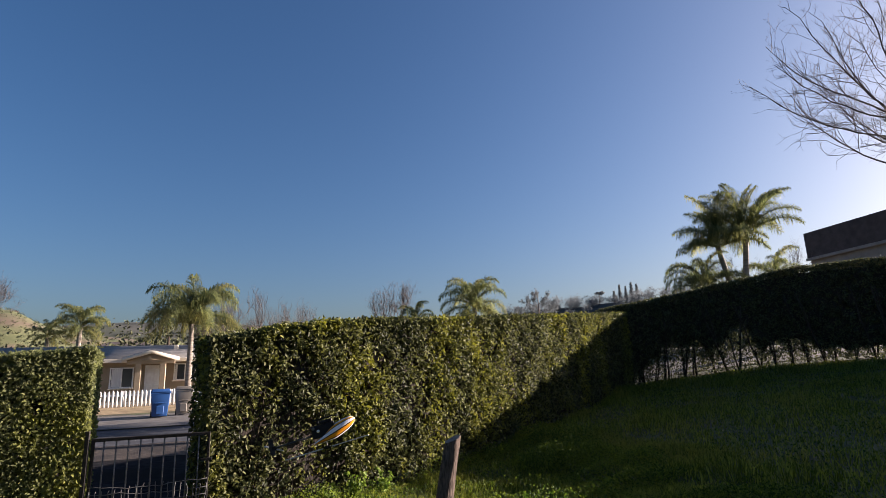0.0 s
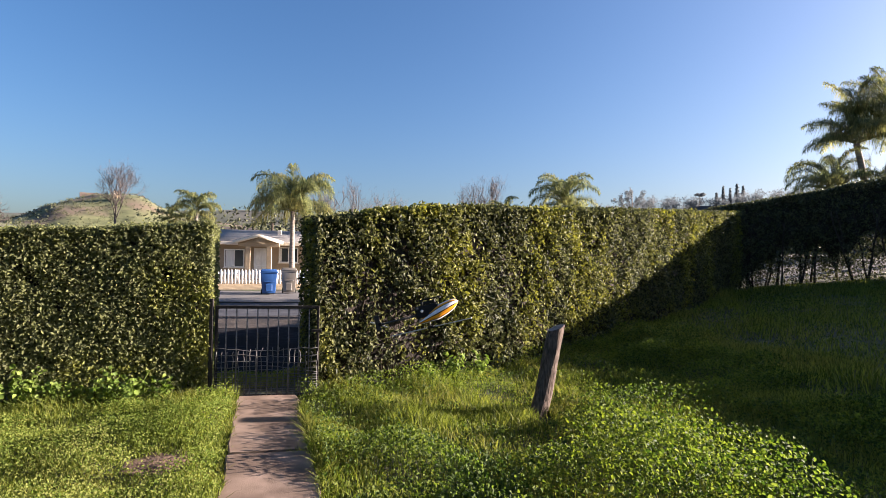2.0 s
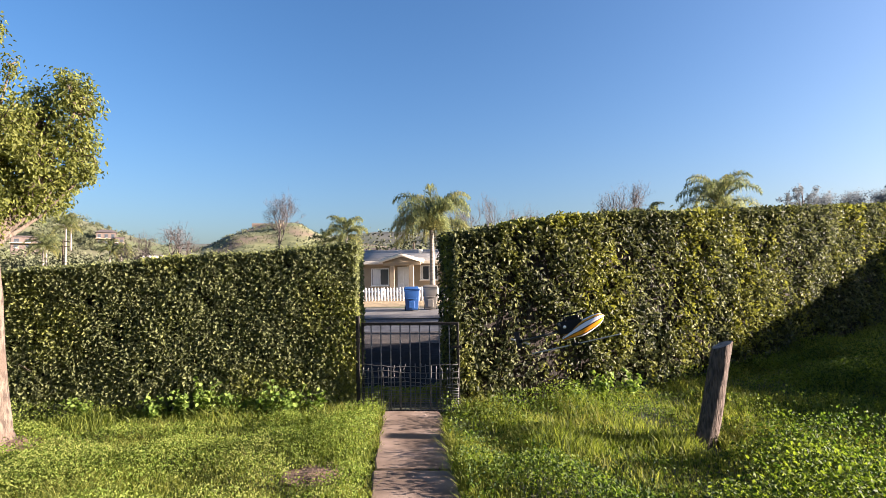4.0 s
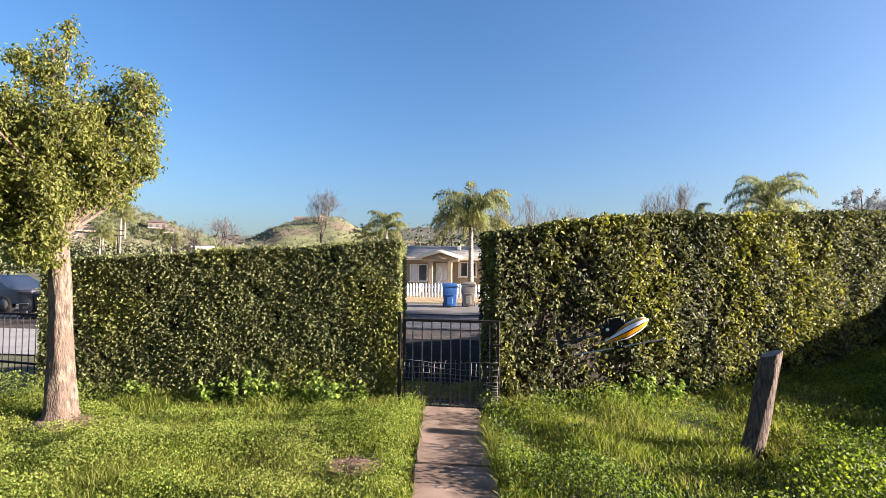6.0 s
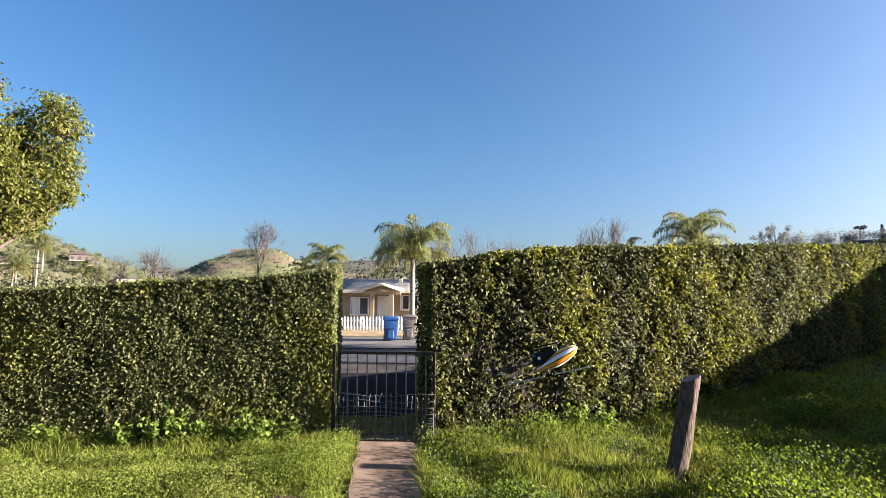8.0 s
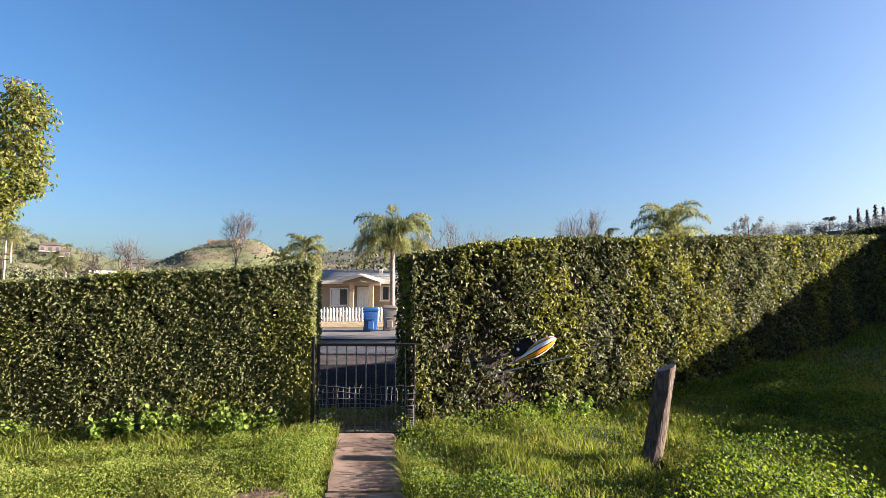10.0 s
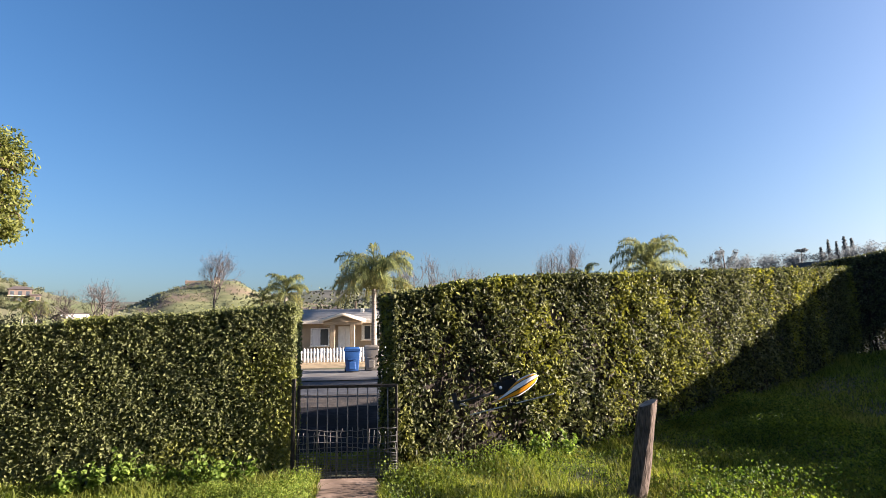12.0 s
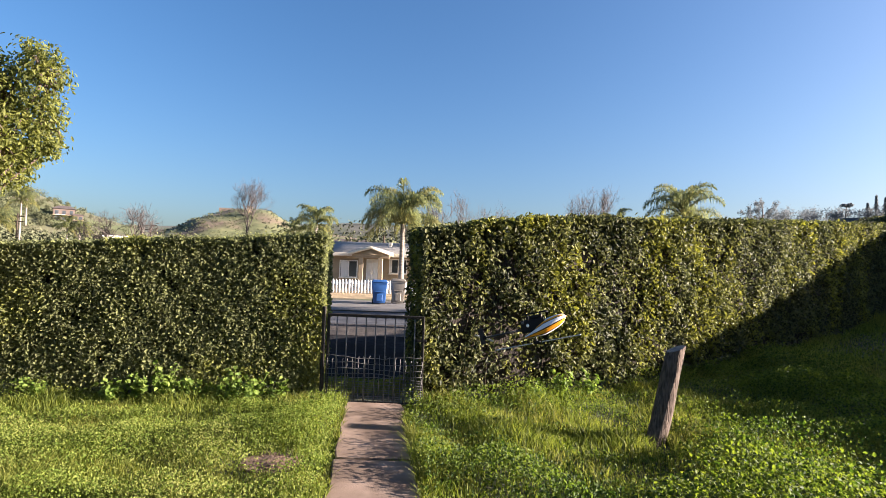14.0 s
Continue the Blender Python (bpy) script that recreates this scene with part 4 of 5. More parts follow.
bare_tree((-0.9, 41.0, 0.3), 6.3, 3.0, 28, M_BARE, "leafless shrubby tree with upright twigs", 4, 0.35, spread=0.4)
bare_tree((12.9, 46.5, 1.2), 8.3, 5.0, 23, M_BARE, "rounded leafless tree with fine grey twigs", 6, 0.45, 0.1, 0.5, 0.22)
bare_tree((-45.2, 78.0, 0.3), 10.0, 7.0, 24, M_BARE, "leafless grey tree in the distance", 5)
bare_tree((-50.5, 78.5, 0.3), 8.2, 4.0, 25, M_BARE, "leafless grey tree in the distance", 4)
bare_tree((26.6, 20.6, 1.5), 6.2, 3.6, 26, M_BARE, "leafless tree with pale twigs behind palms", 6, 0.4, 0.06, 0.4, 0.24)


# bare reddish soil heaped round the tree's foot
bm = bmesh.new()
bmesh.ops.create_icosphere(bm, subdivisions=4, radius=1.0)
for v in bm.verts:
    q = v.co.copy()
    v.co = Vector((q.x * 0.4, q.y * 0.36, max(q.z, -0.2) * 0.07)) * (1 + 0.3 * noise.noise(q * 2.4)) + Vector((0, 0, 0.015 * noise.noise(q * 8)))
foot = part("soil_mound", bm, mat("red_soil", (0.07, 0.04, 0.026), (0.15, 0.09, 0.06), 14.0, 0.95, bump=0.9, bump_scale=30), None, "reddish bare soil heaped round the tree trunk", True)
foot.location = (-4.85, 5.36, 0.0)
tagged(foot, category="soil")

# spreading leafless tree beyond the side hedge, its twigs hanging into the sky
big = thing("bare_tree", "wide leafless tree with dark upturned twigs against the sun", "tree", (30.5, 13.8, 2.1))
r = np.random.default_rng(131)
part("trunk", tube([(0, 0, -0.8), (0.15, 0, 4.5), (0.0, 0.16, 10.2)], [0.36, 0.28, 0.16], 10), M_BARE_D, big, "", True)
BOUGH_TIPS = [(-6.1, 3.4, 12.1), (-5.4, 3.2, 14.9), (-4.7, 3.1, 11.5), (-6.2, 1.7, 12.8), (-5.2, 2.0, 16.3), (-3.1, 2.5, 13.0), (-2.1, 2.6, 15.9), (-3.7, 1.4, 10.4), (-3.2, 0.6, 18.3), (-4.9, -0.5, 12.6), (-5.5, -1.4, 9.0), (-2.5, -0.8, 16.1), (5.5, 5, 13.5), (7, -3, 13), (2, -5.5, 14.5), (2, 1, 17.5)]
for tx, ty, tz in BOUGH_TIPS:
    g = Geo()
    tip, head = np.array((tx, ty, tz)), np.array((0, 0.16, r.uniform(6.5, 10.0)))
    f = np.linspace(0, 1, 13)[:, None]
    arc = head + (tip - head) * np.hstack([f, f, f**r.uniform(0.6, 0.85)]) + np.cumsum(r.normal(0, 0.1, (13, 3)), 0) * f
    # the tip turns up again
    arc[:, 2] += 0.9 * (np.clip(f[:, 0] - 0.7, 0, 1) / 0.3) ** 2 - 0.5 * np.sin(np.pi * f[:, 0]) ** 2
    g.add(*tube(arc, np.linspace(0.06, 0.011, 13), 6, False))
    for q in range(17):
        k = int(r.integers(5, 12))
        base_ = arc[k] + (arc[k + 1] - arc[k]) * r.uniform()
        ahead = (arc[k + 1] - arc[k]) / np.linalg.norm(arc[k + 1] - arc[k])
        way = ahead * 0.9 + r.normal(0, 0.5, 3) + [0, 0, 0.1]
        grow(g, base_, way, r.uniform(0.9, 1.5) * (1.8 - k / 11), 0.026 - 0.0013 * k, 2, r, 0.6, 0.12, (2, 4), None, 0.55, 4)
    part("limb", g, M_BARE_D, big)

# ---------------------------------------------------------------- house across the street
house = thing("house", "single-storey tan stucco house with low grey shingle roof and gabled porch", "house", (0, 0, 0.3))
HX0, HX1, HY = -15.0, 6.0, 37.0
part("wall", bevelled(HX0, HX1, HY, HY + 8.0, -0.1, 2.45, 0.02), M_STUCCO, house)
# roof slopes with thickness
def slope(x0, x1, y0, z0, y1, z1, th=0.14):
    V = [(x0, y0, z0), (x1, y0, z0), (x1, y1, z1), (x0, y1, z1), (x0, y0, z0 - th), (x1, y0, z0 - th), (x1, y1, z1 - th), (x0, y1, z1 - th)]
    return np.array(V, float), np.array([[0, 1, 2, 3], [7, 6, 5, 4], [4, 5, 1, 0], [5, 6, 2, 1], [6, 7, 3, 2], [7, 4, 0, 3]])
part("roof", slope(HX0 - 0.4, HX1 + 0.4, HY - 0.55, 2.42, HY + 4.0, 3.42), M_ROOF, house)
part("roof", slope(HX0 - 0.4, HX1 + 0.4, HY + 8.55, 2.42, HY + 4.0, 3.42), M_ROOF, house)
part("fascia", bevelled(HX0 - 0.4, HX1 + 0.4, HY - 0.6, HY - 0.55, 2.22, 2.44, 0.01), M_TRIM, house)
for x in (-4.05, -3.2):
    part("roof_vent", bevelled(x, x + 0.28, HY + 2.4, HY + 2.7, 3.0, 3.36, 0.04), M_TRIM, house)
# porch
PX, PW, PY = -4.8, 1.45, 35.7
def gable(x0, x1, zc, ze, y0, y1, th):
    V = [(x0, y0, ze), (PX, y0, zc), (x1, y0, ze), (x1, y0, ze - th), (PX, y0, zc - th), (x0, y0, ze - th)]
    V += [(x, y1, z) for x, _, z in V]
    return np.array(V, float), np.array([[0, 1, 4, 5], [1, 2, 3, 4], [11, 10, 7, 6], [10, 9, 8, 7], [6, 7, 1, 0], [7, 8, 2, 1], [5, 4, 10, 11], [4, 3, 9, 10], [0, 5, 11, 6], [2, 8, 9, 3]])
part("porch_roof", gable(PX - PW, PX + PW, 2.93, 2.5, PY - 0.1, HY + 1.2, 0.12), M_ROOF, house)
part("porch_fascia", gable(PX - PW - 0.05, PX + PW + 0.05, 2.9, 2.46, PY - 0.16, PY - 0.1, 0.2), M_TRIM, house)
Vg = np.array([(PX - PW + 0.15, PY, 2.32), (PX + PW - 0.15, PY, 2.32), (PX, PY, 2.76), (PX - PW + 0.15, PY + 0.12, 2.32), (PX + PW - 0.15, PY + 0.12, 2.32), (PX, PY + 0.12, 2.76)])
part("porch_gable", (Vg, np.array([[0, 3, 4, 1], [1, 4, 5, 2], [2, 5, 3, 0]]), np.array([[0, 1, 2], [5, 4, 3]])), M_STUCCO, house)
part("porch_beam", bevelled(PX - PW + 0.2, PX + PW - 0.2, PY, PY + 0.2, 2.1, 2.32, 0.01), M_STUCCO, house)
for x in (PX - 0.78, PX + 0.5):
    part("porch_column", bevelled(x - 0.02, x + 0.28, PY, PY + 0.28, -0.1, 2.12, 0.015), M_COLUMN, house)
part("porch_step", bevelled(PX - 1.2, PX + 1.2, PY - 0.4, HY, -0.2, 0.06, 0.02), M_CONC, house)
door = part("front_door", bevelled(PX - 0.46, PX + 0.46, HY - 0.05, HY + 0.02, 0.05, 2.05, 0.01), M_WHITE, house, "white panelled front door")
for z0, z1 in ((0.2, 0.9), (1.05, 1.85)):
    for x0, x1 in ((-0.36, -0.05), (0.05, 0.36)):
        part("door_panel", bevelled(PX + x0, PX + x1, HY - 0.066, HY - 0.048, z0, z1, 0.008), M_WHITE, door)
part("door_knob", tube([(PX + 0.4, HY - 0.05, 1.0), (PX + 0.4, HY - 0.1, 1.0), (PX + 0.4, HY - 0.12, 1.0)], [0.012, 0.03, 0.01], 8), M_IRON, door)


def window(x0, x1, z0, z1, curtain=False):
    w = part("window", bevelled(x0 + 0.05, x1 - 0.05, HY - 0.025, HY + 0.03, z0 + 0.05, z1 - 0.05, 0.004), M_CURTAIN if curtain else M_GLASS, house)
    for a, b, c, d in ((x0, x1, z1 - 0.07, z1), (x0, x1, z0, z0 + 0.07), (x0, x0 + 0.07, z0 + 0.07, z1 - 0.07), (x1 - 0.07, x1, z0 + 0.07, z1 - 0.07), ((x0 + x1) / 2 - 0.03, (x0 + x1) / 2 + 0.03, z0 + 0.07, z1 - 0.07)):
        part("window_frame", bevelled(a, b, HY - 0.05, HY + 0.02, c, d, 0.006), M_WHITE, w)
    part("sill", bevelled(x0 - 0.06, x1 + 0.06, HY - 0.1, HY, z0 - 0.06, z0, 0.01), M_TRIM, w)
    return w


w1 = window(-7.1, -5.85, 0.75, 1.95)
part("curtain", bevelled(-7.0, -6.5, HY - 0.034, HY - 0.027, 0.83, 1.87, 0.002), M_CURTAIN, w1, "pale grey curtain")
w2 = window(-3.7, -2.45, 1.1, 2.12)
part("curtain", bevelled(-3.62, -3.5, HY - 0.034, HY - 0.027, 1.18, 2.04, 0.002), M_CURTAIN, w2, "pale grey curtain")
window(-0.6, 1.0, 0.9, 2.1)
window(-11.5, -9.8, 0.9, 2.1)

# picket fence
fence = thing("picket_fence", "white painted wooden picket fence along the front yard", "fence", (0, 30.0, 0.3))
pick = Geo()
pick.add(np.array([(-0.055, 0, -0.1), (0.055, 0, -0.1), (0.055, 0, 0.68), (0, 0, 0.78), (-0.055, 0, 0.68), (-0.055, 0.025, -0.1), (0.055, 0.025, -0.1), (0.055, 0.025, 0.68), (0, 0.025, 0.78), (-0.055, 0.025, 0.68)]),
    [[0, 1, 2, 4], [9, 7, 6, 5], [5, 6, 1, 0], [6, 7, 2, 1], [7, 8, 3, 2], [8, 9, 4, 3], [9, 5, 0, 4]], [[4, 2, 3], [9, 8, 7]])
pick_me = pick.mesh("picket")
pick_me.materials.append(M_WHITE)
for k in range(86):
    ob = part("picket", pick_me, None, fence)
    ob.location = (-11.5 + 0.175 * k, 0.003 * math.sin(k * 2.3), 0.012 * math.sin(k * 1.7))
for z in (0.12, 0.5):
    part("rail", bevelled(-11.6, 3.7, 0.028, 0.065, z, z + 0.09, 0.005), M_WHITE, fence)
for k in range(8):
    part("fence_post", bevelled(-11.5 + 2.1 * k, -11.41 + 2.1 * k, 0.066, 0.155, -0.3, 0.75, 0.006), M_WHITE, fence)


# wheeled bins
def wheeled_bin(at, w, d, h, turn, material, label, name="wheeled_bin"):
    b = thing(name, label, "bin", at, "bins at the kerb")
    b.rotation_euler = (0, 0, radians(turn))
    bm = bevelled(-w / 2, w / 2, -d / 2, d / 2, 0.06, h * 0.86, 0.03, 2)
    for v in bm.verts:
        f = (v.co.z - 0.06) / (h * 0.8)
        v.co.x *= 0.78 + 0.22 * f
        v.co.y *= 0.74 + 0.26 * f
    body = part("body", bm, material, b, "", True)
    part("rim", bevelled(-w / 2 - 0.02, w / 2 + 0.02, -d / 2 - 0.02, d / 2 + 0.03, h * 0.84, h * 0.89, 0.012), material, body)
    part("front_recess", bevelled(-w * 0.2, w * 0.2, -d / 2 * 0.93 - 0.012, -d / 2 * 0.8, h * 0.12, h * 0.42, 0.02), material, body)
    part("grab_bar", bevelled(-w * 0.3, w * 0.3, -d / 2 - 0.03, -d / 2 + 0.02, h * 0.5, h * 0.54, 0.012), material, body)
    bm = bevelled(-w / 2 - 0.02, w / 2 + 0.02, -d / 2 - 0.04, d / 2 + 0.04, h * 0.89, h, 0.03, 2)
    for v in bm.verts:
        if v.co.z > h * 0.95:
            v.co.x *= 0.86
            v.co.y *= 0.9
    part("lid", bm, material, b, "", True)
    part("handle", tube([(-w * 0.38, d / 2 + 0.08, h * 0.86), (w * 0.38, d / 2 + 0.08, h * 0.86)], 0.018, 8), material, b)
    for x in (-w * 0.42, w * 0.42):
        wh = part("wheel", tube([(x - 0.025, d / 2 - 0.04, 0.12), (x + 0.025, d / 2 - 0.04, 0.12)], 0.12, 16), M_RUBBER, b)
        part("hub", tube([(x - 0.032, d / 2 - 0.04, 0.12), (x + 0.032, d / 2 - 0.04, 0.12)], 0.05, 10), M_BLACK, wh)
    return b


wheeled_bin((-2.93, 25.1, 0.06), 0.7, 0.75, 1.12, 8, M_BIN_B, "bright blue plastic recycling bin with a closed lid")
wheeled_bin((-2.12, 25.9, 0.06), 0.68, 0.75, 1.18, 4, M_BIN_G, "dull brown-grey plastic waste bin with a closed lid")
wheeled_bin((-15.6, 15.9, 0.02), 0.55, 0.6, 0.95, 0, M_BIN_D, "dark grey plastic waste bin across the street")
wheeled_bin((-15.0, 15.9, 0.02), 0.55, 0.6, 0.9, 0, M_BIN_D, "dark grey plastic waste bin across the street")

# parked car
car = thing("car", "dark blue-grey saloon car parked on the street", "car", (-19.6, 18.3, 0.02))
prof = [(-2.2, 0.35), (-2.22, 0.7), (-1.9, 0.86), (-1.25, 0.92), (-0.6, 1.36), (0.7, 1.38), (1.45, 0.95), (2.05, 0.82), (2.2, 0.6), (2.18, 0.35)]
def loft(pr, w, inset):
    n = len(pr)
    rows = [np.array([(x, s * w * (1 - inset * max(0, z - 0.85)), z) for x, z in pr]) for s in (-1, -0.9, 0.9, 1)]
    rows[0][:, 2] = rows[0][:, 2] * 0.97 + 0.01
    rows[3][:, 2] = rows[3][:, 2] * 0.97 + 0.01
    V = np.concatenate(rows)
    Q = [[a * n + k, a * n + k + 1, (a + 1) * n + k + 1, (a + 1) * n + k] for a in range(3) for k in range(n - 1)]
    g = Geo()
    g.add(V, Q)
    cap = np.concatenate([rows[0], [rows[0].mean(0)]])
    g.add(cap, None, [[k, n, (k + 1) % n] for k in range(n)])
    cap = np.concatenate([rows[3], [rows[3].mean(0)]])
    g.add(cap, None, [[k, (k + 1) % n, n] for k in range(n)])
    return g
part("body", loft(prof, 0.88, 0.32), M_CAR, car, "", True)
part("side_glass", loft([(-1.0, 0.97), (-0.55, 1.29), (0.62, 1.31), (1.15, 0.98)], 0.885, 0.3), M_GLASS, car)
for x in (-1.4, 1.35):
    for y in (-0.8, 0.8):
        wh = part("wheel", tube([(x, y - 0.1, 0.32), (x, y + 0.1, 0.32)], 0.32, 20), M_RUBBER, car)
        part("rim", tube([(x, y - 0.108, 0.32), (x, y + 0.108, 0.32)], 0.19, 14), M_WIRE, wh)

# ---------------------------------------------------------------- building behind the side hedge
shed = thing("outbuilding", "dark brown flat-topped building with a pale band, behind the side hedge", "building", (37.4, 25.4, 1.2))
shed.rotation_euler = (0, 0, radians(-100.5))
part("wall", bevelled(0, 6.6, 0.1, 9.0, -0.3, 7.05, 0.02), M_GREYWALL, shed)
part("parapet", bevelled(-0.05, 6.9, -0.1, 9.2, 7.05, 8.9, 0.03), M_DKWALL, shed, "dark brown boarded parapet")
part("gutter", bevelled(-0.07, 6.92, -0.2, -0.102, 6.9, 7.1, 0.01), M_GREYWALL, shed)


# ---------------------------------------------------------------- hills and distance
def hill(name, cx, cy, profile, depth, label, material, turn=0.0, rough=0.03, seed=0, nx=120, ny=24):
    """A long hill: profile of (distance along, height) on a line square to the view, falling away to front and back."""
    xs_ = np.linspace(profile[0][0], profile[-1][0], nx)
    hz = np.interp(xs_, [p[0] for p in profile], [p[1] for p in profile])
    kern = np.array([1, 2, 3, 2, 1]) / 9
    hz = np.convolve(np.pad(hz, 2, mode="edge"), kern, "valid")
    v = np.linspace(-1, 1, ny)
    Xg, Vg_ = np.meshgrid(xs_, v)
    shape = np.cos(np.clip(np.abs(Vg_), 0, 1) * np.pi / 2) ** 0.9
    r_ = np.random.default_rng(seed)
    ph = r_.uniform(0, 6, 6)
    scale = (profile[-1][0] - profile[0][0]) / 30
    bumps = sum(np.sin(Xg / scale * (k + 1) + ph[k] + Vg_ * 3 * (k + 1)) / (k + 1.5) for k in range(5))
    Z = hz[None] * shape * (1 + rough * bumps * np.clip(np.abs(Vg_) * 3, 0.2, 1)) - 2.0
    a = radians(turn)
    lx, ly = Xg, Vg_ * depth
    V = np.stack([cx + lx * math.cos(a) - ly * math.sin(a), cy + lx * math.sin(a) + ly * math.cos(a), Z], -1).reshape(-1, 3)
    i = (np.arange(ny - 1)[:, None] * nx + np.arange(nx - 1)[None]).ravel()
    ob = part(name, (V, np.stack([i, i + 1, i + nx + 1, i + nx], 1)), material, None, label, True)
    return tagged(ob, category="hill", kind="structure")


# knoll with a flat top; crest about 600 m away
hill("hill", -214, 560, [(-230, 12), (-110, 24), (-75, 30), (-30, 54), (-10, 61), (25, 62), (45, 52), (70, 44), (130, 36), (260, 24)], 170, "rounded green and brown brushy knoll", M_HILL, 21, 0.05, 3)
# green slope rising away with houses on it
hill("hill", -300, 305, [(-320, 190), (-120, 106), (-40, 76), (30, 53), (56, 43), (85, 32.5), (112, 24.5), (135, 20), (200, 12), (330, 6)], 120, "steep green grassy hillside with houses", M_HILL_G, 32, 0.04, 5)
hill("hill", -120, 1190, [(-900, 70), (-300, 88), (-90, 103), (60, 104), (260, 92), (700, 80), (1300, 70)], 260, "long hazy brown ridge in the distance", M_RIDGE, 5, 0.03, 7)
hill("hill", 160, 205, [(-150, 15), (-60, 22), (-38, 28), (-20, 28.6), (8, 29.6), (40, 30.5), (80, 33), (200, 40)], 70, "low hazy wooded ridge behind the hedge", M_RIDGE_B, -45, 0.03, 9)

def clumps(places, sizes, leaf, per, seed, tall=1.0):
    """Many small tufts of leaves round each place."""
    r_ = np.random.default_rng(seed)
    P, N = [], []
    for (x, y, z), s in zip(places, sizes):
        u = r_.normal(size=(per, 3))
        u /= np.linalg.norm(u, axis=1)[:, None]
        f = r_.uniform(0.2, 1, per)[:, None] ** 0.5
        lump = 1 + 0.3 * np.sin(u[:, :1] * 5 + x) * np.sin(u[:, 1:2] * 4 + y)
        P.append(np.array([x, y, z + s * tall * 0.8]) + u * f * lump * s * [1, 1, tall])
        N.append(u)
    return leaves(np.concatenate(P), np.concatenate(N), leaf, leaf * 0.7, 0.6, seed)


# brush and trees on the slopes
r = np.random.default_rng(77)

dg = bpy.context.evaluated_depsgraph_get()
def drop_on(pts):
    """The places on the hills under (x, y)."""
    out = []
    for x, y in pts:
        hit, p, nrm, idx, ob, m_ = scene.ray_cast(dg, (x, y, 400), (0, 0, -1))
        if hit:
            out.append((x, y, p.z))
    return out


dg.update()
spots = drop_on([(-214 + 130 * r.normal(), 470 + 60 * r.normal()) for k in range(2600)])
tagged(part("brush", clumps(spots, r.uniform(0.5, 1.5, len(spots)), 0.6, 16, 81), M_FAR, None, "scattered dull green brush on the knoll"), category="brush", kind="stuff")
spots = drop_on([(-200 + 55 * r.normal(), 265 + 30 * r.normal()) for k in range(520)])
tagged(part("brush", clumps(spots, r.uniform(0.8, 2.6, len(spots)), 0.55, 90, 82), M_FAR, None, "grey-green trees and brush on the slope"), category="woods", kind="stuff")
spots = [(-40 + 34 * r.normal(), 120 + 16 * r.normal(), 0.0) for k in range(70)]
tagged(part("woods", clumps(spots, r.uniform(1.6, 3.4, len(spots)), 0.8, 60, 83), M_FAR, None, "grey-green trees behind the houses"), category="woods", kind="stuff")
spots = [(-150 + 95 * (k / 110) + 5 * r.normal(), 160 - 6 * (k / 110) + 8 * r.normal(), 0.0) for k in range(110)]
tagged(part("woods", clumps(spots, np.linspace(7.0, 2.8, len(spots)) * r.uniform(0.6, 1.15, len(spots)), 0.85, 420, 84), M_FAR, None, "dull green trees at the foot of the hill"), category="woods", kind="stuff")
spots = [(-6 + 9 * r.normal(), 72 + 6 * r.normal(), 0.2) for k in range(52)]
tagged(part("woods", clumps(spots, r.uniform(1.9, 4.3, len(spots)), 0.4, 260, 85), M_FAR, None, "olive trees behind the house"), category="woods", kind="stuff")
spots = [(-16 + 4 * r.normal(), 60 + 4 * r.normal(), 0.2) for k in range(20)]
tagged(part("brush", clumps(spots, r.uniform(1.2, 2.3, len(spots)), 0.3, 80, 87), mat("reddish_brush", (0.16, 0.1, 0.08), (0.27, 0.19, 0.15), 1.0, 0.95, island=1.0), None, "reddish leafless brush behind the hedge"), category="brush", kind="stuff")
spots = drop_on([(-130 + 260 * r.normal(), 1040 + 60 * r.normal()) for k in range(160)])
tagged(part("woods", clumps(spots, r.uniform(3.0, 8.0, len(spots)), 3.0, 24, 89), M_FAR, None, "dark scrub and trees on the far ridge"), category="woods", kind="stuff")
# skyline of the right-hand ridge: broad crowns and narrow conifers
spots = drop_on([(127 + 70 * f - 0.6 * q + 3 * r.normal(), 226 - 56 * f - 0.8 * q + 3 * r.normal()) for f, q in zip(r.uniform(-0.1, 1.1, 110), np.abs(r.normal(0, 16, 110)))])
tagged(part("woods", clumps(spots, r.uniform(1.4, 3.4, len(spots)), 0.42, 220, 86), M_FAR_HAZE, None, "hazy trees along the ridge"), category="woods", kind="stuff")


def conifer(at, h, w, seed, label="narrow hazy conifer on the ridge"):
    r_ = np.random.default_rng(seed)
    tree = thing("conifer", label, "tree", at, "conifers on the ridge")
    part("trunk", tube([(0, 0, -1), (0, 0, h * 0.5), (0, 0, h)], [h * 0.03, h * 0.02, 0.02], 6), M_BARE_D, tree)
    n = 700
    f = r_.uniform(0.06, 1, n)
    a = r_.uniform(0, 2 * np.pi, n)
    tier = 0.6 + 0.4 * np.sin(f * 40 + a)
    rad = w * (1 - f) ** 0.8 * tier * r_.uniform(0.4, 1, n)
    P = np.stack([rad * np.cos(a), rad * np.sin(a), f * h - 0.12 * rad], 1)
    N = np.stack([np.cos(a), np.sin(a), np.full(n, 0.4)], 1)
    tagged(part("crown", leaves(P, N, w * 0.3, w * 0.14, 0.5, seed, droop=0.8), M_FAR_HAZE, tree), kind="stuff")


for k, (x, y, h, w) in enumerate(((160.5, 198.5, 10.5, 1.8), (162.3, 196.6, 9.2, 1.6), (164.2, 195.0, 11.2, 2.0), (166.0, 193.6, 9.6, 1.9), (158.5, 200.0, 7.5, 1.6))):
    hit = drop_on([(x, y)])
    conifer((x, y, hit[0][2] - 0.5), h * 0.8, w, 500 + k)
